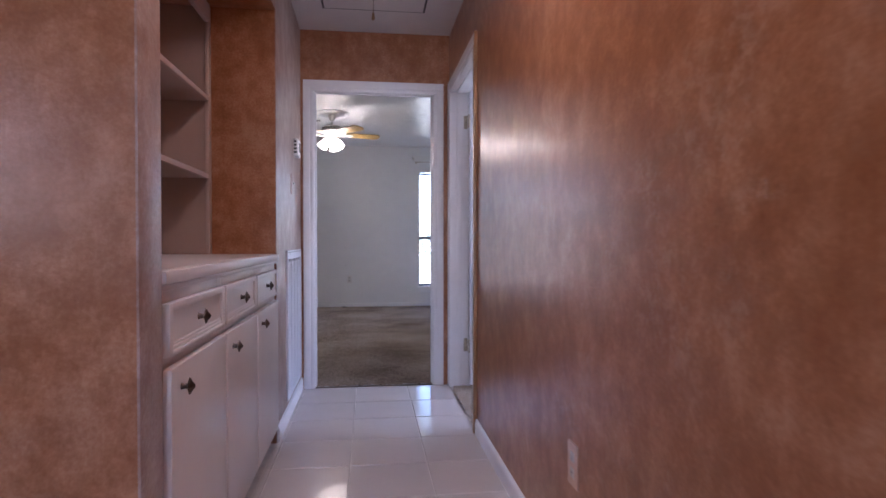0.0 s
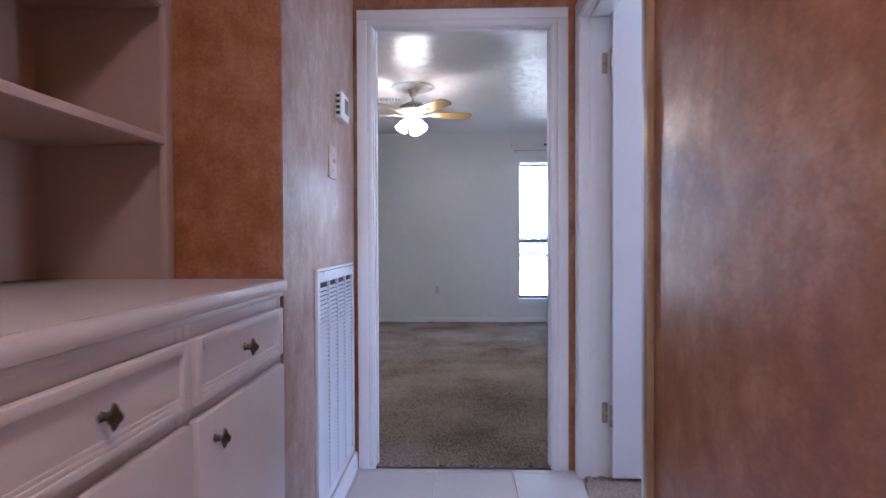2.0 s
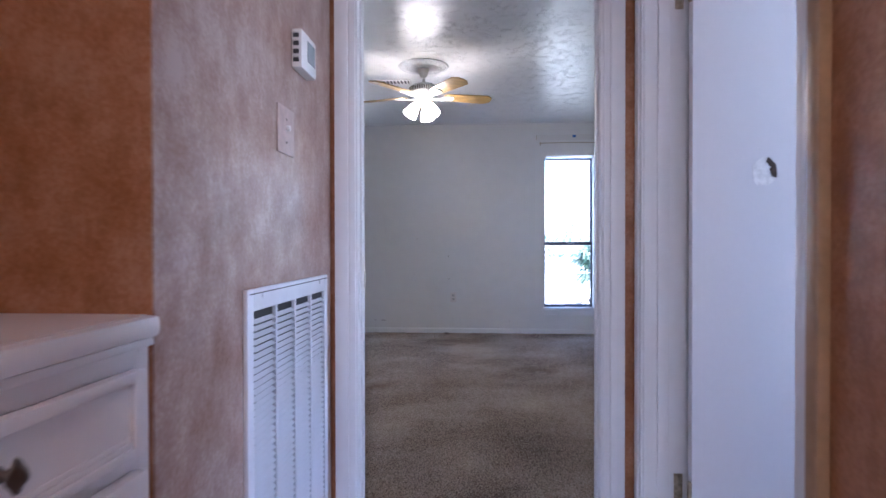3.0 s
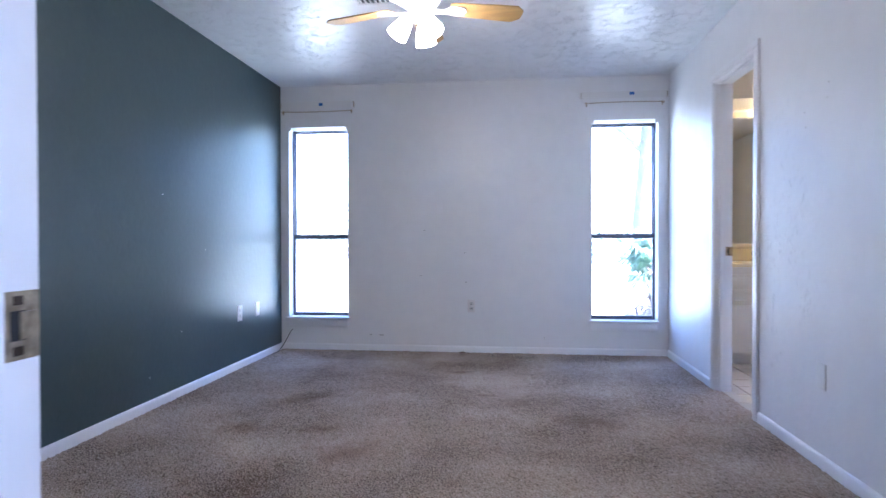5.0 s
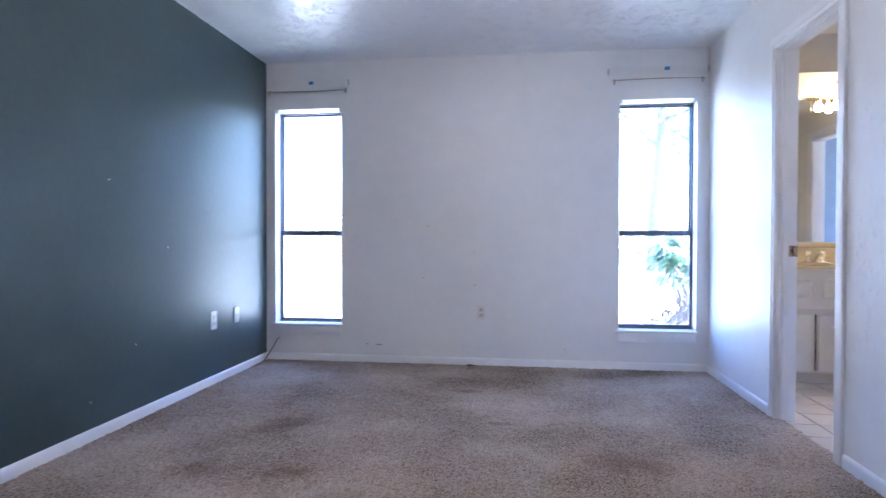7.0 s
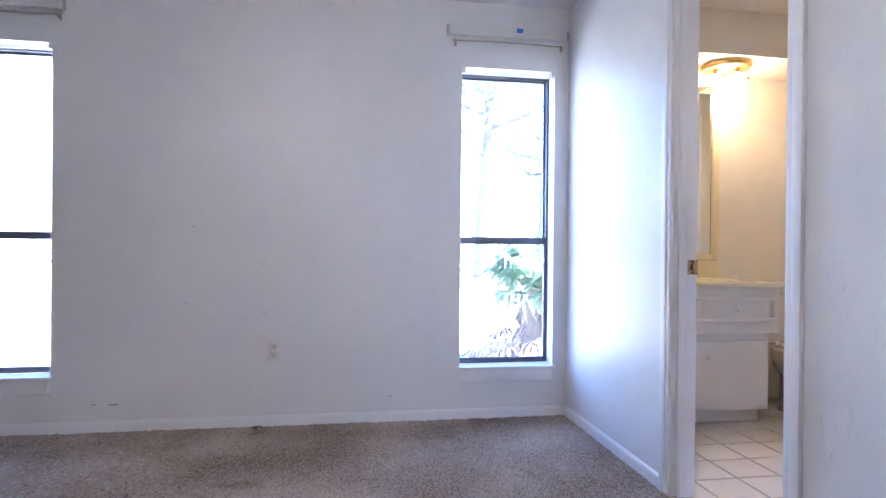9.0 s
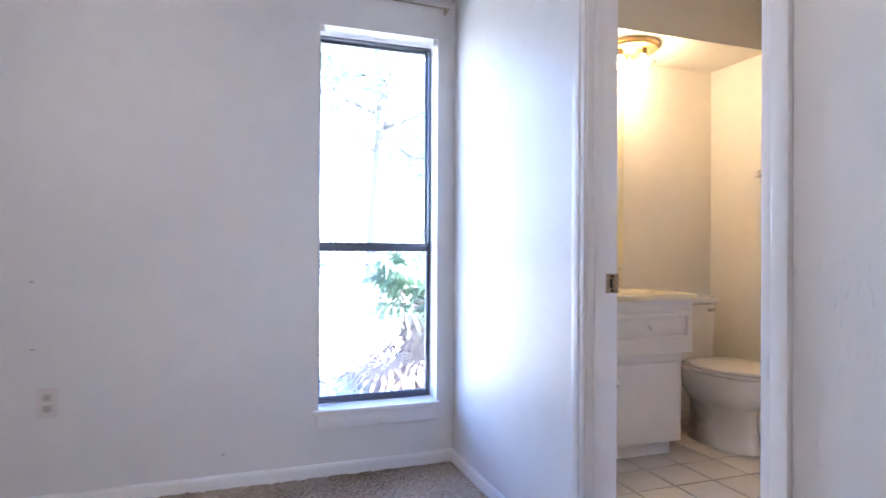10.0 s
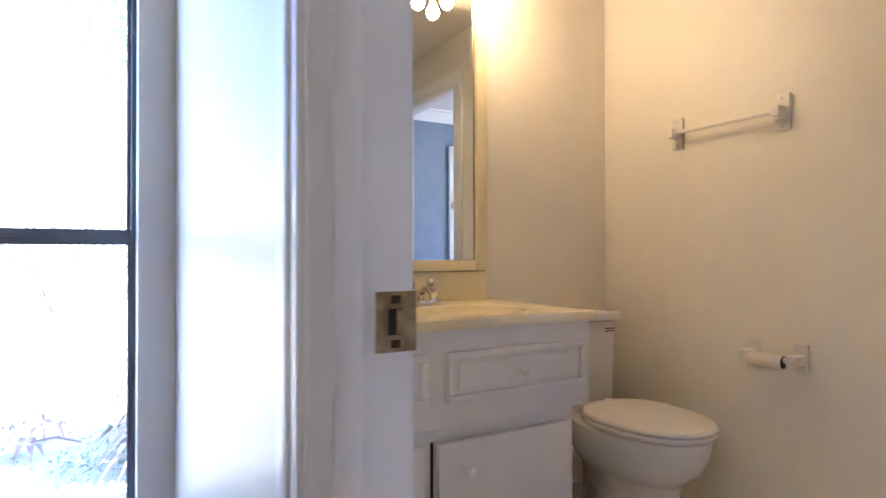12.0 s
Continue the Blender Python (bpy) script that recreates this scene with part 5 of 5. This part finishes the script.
bar = thing("towel_bar", "white painted towel bar on the bathroom wall", "towel bar", (BATH_R, 8.39, 1.46))
for y in (8.62, 8.2):
    p = holder_post(bar, y, 1.485, 0.062, 0.125)
    for z in (1.437, 1.532):
        block("screw", (BATH_R - 0.0135, BATH_R - 0.0118, y - 0.003, y + 0.003, z - 0.003, z + 0.003), NICKEL, p)
bm = bmesh.new()
tube(bm, [(BATH_R - 0.045, 8.2, 1.483), (BATH_R - 0.045, 8.62, 1.483)], 0.0085, 12)
part("bar", bm, CERAMIC, bar)
tp = thing("paper_holder", "white paper holder with an empty cardboard tube", "paper holder", (BATH_R, 8.22, 0.66))
for y in (8.31, 8.145):
    holder_post(tp, y, 0.655, 0.075, 0.1, 0.045)
bm = bmesh.new()
tube(bm, [(BATH_R - 0.055, 8.145, 0.652), (BATH_R - 0.055, 8.31, 0.652)], 0.01, 12)
part("spindle", bm, CERAMIC, tp)
bm = bmesh.new()
lathe(bm, [(0.0235, -0.058), (0.0235, 0.06), (0.0215, 0.06), (0.0215, -0.058)], pose(BATH_R - 0.058, 8.236, 0.645, 90, 0, 0), 24)
part("cardboard_tube", bm, material("pale_cardboard", (0.68, 0.62, 0.55), 0.8), tp, "pale cardboard tube")
# black disc over the tube's end, in place of its inner shade
bm = bmesh.new()
lathe(bm, [(0.0, 0.0603), (0.0205, 0.0603), (0.0205, 0.061), (0.0, 0.061)], pose(BATH_R - 0.058, 8.236, 0.645, 90, 0, 0), 20)
part("tube_end_shade", bm, BLACK, tp, "black disc for the shade inside the tube")

# ---- outdoors: trees, palm, fence ----
BARK = material("grey_brown_bark", (0.125, 0.12, 0.118), 0.9, vary=0.3, scale=6, bump=0.8, bump_scale=18, stretch=(3, 3, 0.6))
LEAVES = material("sunlit_leaves", (0.1, 0.135, 0.105), 0.6, vary=0.35, scale=3, bump=0)


def let_light_through(m, colour, share):
    """Thin leaves pass some light to their shaded side."""
    n, l = m.node_tree.nodes, m.node_tree.links
    tr, mx = n.new("ShaderNodeBsdfTranslucent"), n.new("ShaderNodeMixShader")
    tr.inputs["Color"].default_value = (*colour, 1)
    mx.inputs["Fac"].default_value = share
    l.new(n["Principled BSDF"].outputs["BSDF"], mx.inputs[1])
    l.new(tr.outputs["BSDF"], mx.inputs[2])
    l.new(mx.outputs["Shader"], n["Material Output"].inputs["Surface"])


let_light_through(LEAVES, (0.36, 0.46, 0.34), 0.55)
PALM = material("palm_frond", (0.11, 0.15, 0.115), 0.4, vary=0.25, scale=8, bump=0.05)
let_light_through(PALM, (0.3, 0.42, 0.29), 0.5)
DRY = material("dry_palm_frond", (0.3, 0.23, 0.2), 0.7, vary=0.25, scale=8, bump=0.1)


def crown_mesh(name, centres, count, size, seed):
    """Many small leaf blades scattered round the limb ends."""
    rng = np.random.default_rng(seed)
    c = np.array(centres)
    which = rng.integers(0, len(c), count)
    p = c[which, :3] + rng.normal(0, 1, (count, 3)) * c[which, 3:4] * np.array([1, 1, 0.75])
    u = rng.normal(0, 1, (count, 3))
    u /= np.linalg.norm(u, axis=1)[:, None]
    w = np.cross(u, rng.normal(0, 1, (count, 3)))
    w /= np.linalg.norm(w, axis=1)[:, None]
    s = size * rng.uniform(0.6, 1.3, (count, 1))
    quad = np.stack([p - u * s, p + w * s * 0.4, p + u * s, p - w * s * 0.4], 1).reshape(-1, 3)
    me = bpy.data.meshes.new(name)
    me.from_pydata(quad.tolist(), [], np.arange(count * 4).reshape(-1, 4).tolist())
    me.materials.append(LEAVES)
    return me


def tree(x, y, r, h, seed, label, lean=0.0):
    t = thing("tree", label, "tree", (x, y, -0.15), "yard trees")
    rng = random.Random(seed)
    bm = bmesh.new()
    n = 12
    rings = []
    for k in range(9):
        f = k / 8
        rr = r * (1.35 if k == 0 else 1.0) * (1 - 0.55 * f)
        cx, cy = x + lean * f * h + 0.12 * math.sin(2.2 * f * 3 + seed), y + 0.1 * math.sin(3 * f + seed)
        rings.append([(cx + rr * math.cos(2 * math.pi * a / n) * rng.uniform(0.92, 1.08), cy + rr * math.sin(2 * math.pi * a / n) * rng.uniform(0.92, 1.08), -0.2 + f * h * 0.6) for a in range(n)])
    loft(bm, rings)
    part("trunk", bm, BARK, t)
    topx, topy, topz = x + lean * h, y, -0.2 + h * 0.6
    centres = []
    for k in range(8):
        a = k * 0.785 + rng.uniform(-0.3, 0.3)
        z0 = h * rng.uniform(0.3, 0.58)
        f = (z0 + 0.2) / (h * 0.6)
        s = Vector((x + lean * f * h, y, z0))
        e = s + Vector((math.cos(a), math.sin(a), rng.uniform(0.35, 0.9))) * h * rng.uniform(0.2, 0.34)
        mid = (s + e) / 2 + Vector((0, 0, -0.04 * h))
        bm = bmesh.new()
        pts = [s, mid, e]
        for i in range(2):
            d = pts[i + 1] - pts[i]
            u = d.orthogonal().normalized()
            w = d.normalized().cross(u)
            r0, r1 = r * (0.26 - 0.1 * i), r * (0.16 - 0.1 * i)
            loft(bm, [[pts[i] + r0 * (u * math.cos(q) + w * math.sin(q)) for q in np.linspace(0, 2 * math.pi, 8, endpoint=False)], [pts[i + 1] + r1 * (u * math.cos(q) + w * math.sin(q)) for q in np.linspace(0, 2 * math.pi, 8, endpoint=False)]])
        part("limb", bm, BARK, t)
        centres.append((*e, h * rng.uniform(0.06, 0.1)))
        centres.append((*(mid + Vector((0, 0, 0.08 * h))), h * rng.uniform(0.05, 0.08)))
    c = new("crown", crown_mesh("crown", centres, 6000, 0.013 * h, seed))
    c.parent = t
    c.matrix_parent_inverse = Matrix.Translation(-t.location)
    return t


tree(6.05, 27.2, 0.36, 14, 3, "shade tree with a dark trunk beyond the lawn")
tree(11.4, 34, 0.4, 13, 7, "broad tree far across the lawn")
tree(14, 44, 0.45, 14, 11, "broad tree far across the lawn")


def frond(bm, s, d, ln, drop, rng, blades=17, size=0.38):
    """A fan leaf: a stalk from s along d, and folded blades spread round its end."""
    hub = s + d * ln + Vector((0, 0, drop))
    tube(bm, [s, s + d * ln * 0.5 + Vector((0, 0, 0.03)), hub], 0.008, 5)
    side = d.cross(Vector((0, 0, 1))).normalized()
    for q in range(blades):
        f = (q / (blades - 1) * 2 - 1) * 1.9
        w = (d * math.cos(f) + side * math.sin(f)).normalized()
        ll = size * rng.uniform(0.8, 1.1) * (1 - 0.25 * abs(f) / 1.9)
        tip = hub + w * ll + Vector((0, 0, -0.12 * rng.uniform(0.5, 1.6)))
        mid = hub + w * ll * 0.55 + Vector((0, 0, 0.01))
        n = w.cross(side if abs(f) < 1 else d).normalized()
        e = w.cross(n).normalized() * 0.019
        vs = [bm.verts.new((v.x, v.y, max(v.z, -0.148))) for v in (hub, mid + e, tip, mid - e)]
        mv = bm.verts.new(Vector((mid.x, mid.y, max(mid.z, -0.14))) + n * 0.006)
        for i in range(4):
            bm.faces.new((vs[i], vs[(i + 1) % 4], mv))


def fan_palm(x, y, label):
    """A low palm: a stubby trunk in old leaf bases, green fans on top, and a skirt of dry ones that hangs to the ground."""
    t = thing("fan_palm", label, "palm", (x, y, -0.15))
    rng = random.Random(12)
    bm = bmesh.new()
    lathe(bm, [(0.2, -0.2), (0.18, 0.1), (0.16, 0.4), (0.12, 0.62)], pose(x, y, 0), 14)
    for k in range(46):
        a, z = rng.uniform(0, 6.283), rng.uniform(-0.1, 0.6)
        d = Vector((math.cos(a), math.sin(a), 0))
        b = Vector((x, y, z)) + d * 0.14
        tube(bm, [b, b + d * 0.05 + Vector((0, 0, 0.07)), b + d * 0.09 + Vector((0, 0, 0.15))], 0.016, 5)
    part("trunk", bm, DRY, t)
    for k in range(44):
        a, up = rng.uniform(0, 6.283), rng.uniform(-0.05, 1.2)
        d = Vector((math.cos(a) * math.cos(up), math.sin(a) * math.cos(up), math.sin(up)))
        bm = bmesh.new()
        frond(bm, Vector((x, y, 0.55 + rng.uniform(-0.06, 0.15))), d, rng.uniform(0.26, 0.42), -0.04, rng)
        part("frond", bm, PALM, t, "green palm fan")
    for k in range(46):
        a, up = rng.uniform(0, 6.283), rng.uniform(-1.15, -0.35)
        d = Vector((math.cos(a) * math.cos(up), math.sin(a) * math.cos(up), math.sin(up)))
        bm = bmesh.new()
        frond(bm, Vector((x, y, 0.42 + rng.uniform(-0.12, 0.1))), d, rng.uniform(0.3, 0.6), -0.1, rng, 13)
        part("frond", bm, DRY, t, "dry hanging palm fan")
    return t


fan_palm(2.72, 10.8, "low fan palm with a skirt of dry fronds")
fr = random.Random(23)
for k in range(26):
    fx, fy, a = fr.uniform(1.2, 2.6), fr.uniform(10.9, 13.0), fr.uniform(0, 6.283)
    bm = bmesh.new()
    frond(bm, Vector((fx, fy, -0.13)), Vector((math.cos(a), math.sin(a), 0.22)).normalized(), fr.uniform(0.15, 0.3), 0.0, fr, 9, 0.24)
    tagged(part("fallen_frond", bm, DRY), "dry fallen palm fan lying on the lawn", "palm frond", "fallen palm fronds")

gr = random.Random(14)
tufts = new("grass_tufts", crown_mesh("grass_tufts", [(gr.uniform(0.9, 2.6), gr.uniform(10.3, 13.2), -0.11, gr.uniform(0.06, 0.16)) for k in range(20)], 2600, 0.017, 17))
for v in tufts.data.vertices:
    v.co.z = max(v.co.z * 0.6 - 0.05, -0.155)
tagged(tufts, "low green tufts in the dry lawn", "grass", kind="stuff")

sh = new("far_shrubs", crown_mesh("far_shrubs", [(-16 + 2.1 * k, 46 + 2 * math.sin(k * 1.7), 0.8 + 0.5 * math.sin(k), 1.1) for k in range(24)], 9000, 0.2, 21))
tagged(sh, "far row of green shrubs beyond the lawn", "shrubs", kind="stuff")
fence = thing("board_fence", "weathered horizontal-rail fence far across the lawn", "fence", (0, 34, -0.15))
FENCE = material("weathered_fence_wood", (0.3, 0.26, 0.23), 0.85, vary=0.2, scale=5, bump=0.4)
for k in range(16):
    block("post", (-18 + k * 2.4, -17.88 + k * 2.4, 34.0, 34.12, -0.2, 1.0), FENCE, fence)
for z in (0.15, 0.5, 0.85):
    block("rail", (-18, 18.2, 33.95, 33.995, z, z + 0.12), FENCE, fence)

bm = bmesh.new()
tube(bm, [(1.22, 21.0, -0.16), (1.06, 21.0, 0.3), (0.78, 21.0, 1.0)], 0.05, 10)
tagged(part("leaning_post", bm, BARK), "leaning dark post standing on the lawn", "post")

# ---- tile pieces ----
floor_hall = bpy.data.objects["floor_hall"]
floor_bath = bpy.data.objects["floor_bath"]


def tiles(parent, mat, x0, x1, y0, y1, ox, oy, pitch, gap, z):
    """Square tiles on a grid through (ox, oy), cut at the edges of the floor."""
    bm = bmesh.new()
    h = (pitch - gap) / 2
    box(bm, -h, h, -h, h, -0.008, 0.0, bevel=0.0018)
    whole = mesh_of("tile", bm, mat, 0)
    i0, i1 = math.floor((x0 - ox) / pitch), math.ceil((x1 - ox) / pitch)
    j0, j1 = math.floor((y0 - oy) / pitch), math.ceil((y1 - oy) / pitch)
    rng = random.Random(2)
    for i in range(i0, i1):
        for j in range(j0, j1):
            a, b = max(x0, ox + i * pitch + gap / 2), min(x1, ox + (i + 1) * pitch - gap / 2)
            c, d = max(y0, oy + j * pitch + gap / 2), min(y1, oy + (j + 1) * pitch - gap / 2)
            if b - a < 0.012 or d - c < 0.012:
                continue
            if b - a > 2 * h - 0.001 and d - c > 2 * h - 0.001:
                t = new("tile", whole)
                t.location = (ox + (i + 0.5) * pitch, oy + (j + 0.5) * pitch, z)
                t.rotation_euler = (rng.uniform(-0.0015, 0.0015), rng.uniform(-0.0015, 0.0015), 0)
            else:
                bm = bmesh.new()
                box(bm, a, b, c, d, z - 0.008, z, bevel=0.0018)
                t = new("tile", mesh_of("tile", bm, mat, 0))
            t.parent = parent


tiles(floor_hall, HALL_TILE, HALL_L, HALL_R, 1.06, 3.897, 0.713, 3.166, 0.347, 0.006, 0.0)
tiles(floor_hall, HALL_TILE, -1.3, HALL_R, -3.4, 1.06, 0.713, 3.166, 0.347, 0.006, 0.0)
tiles(floor_bath, BATH_TILE, BED_RR - 0.004, BATH_R, BATH_Y0, BATH_Y1, 3.262, 8.39, 0.212, 0.009, 0.0)
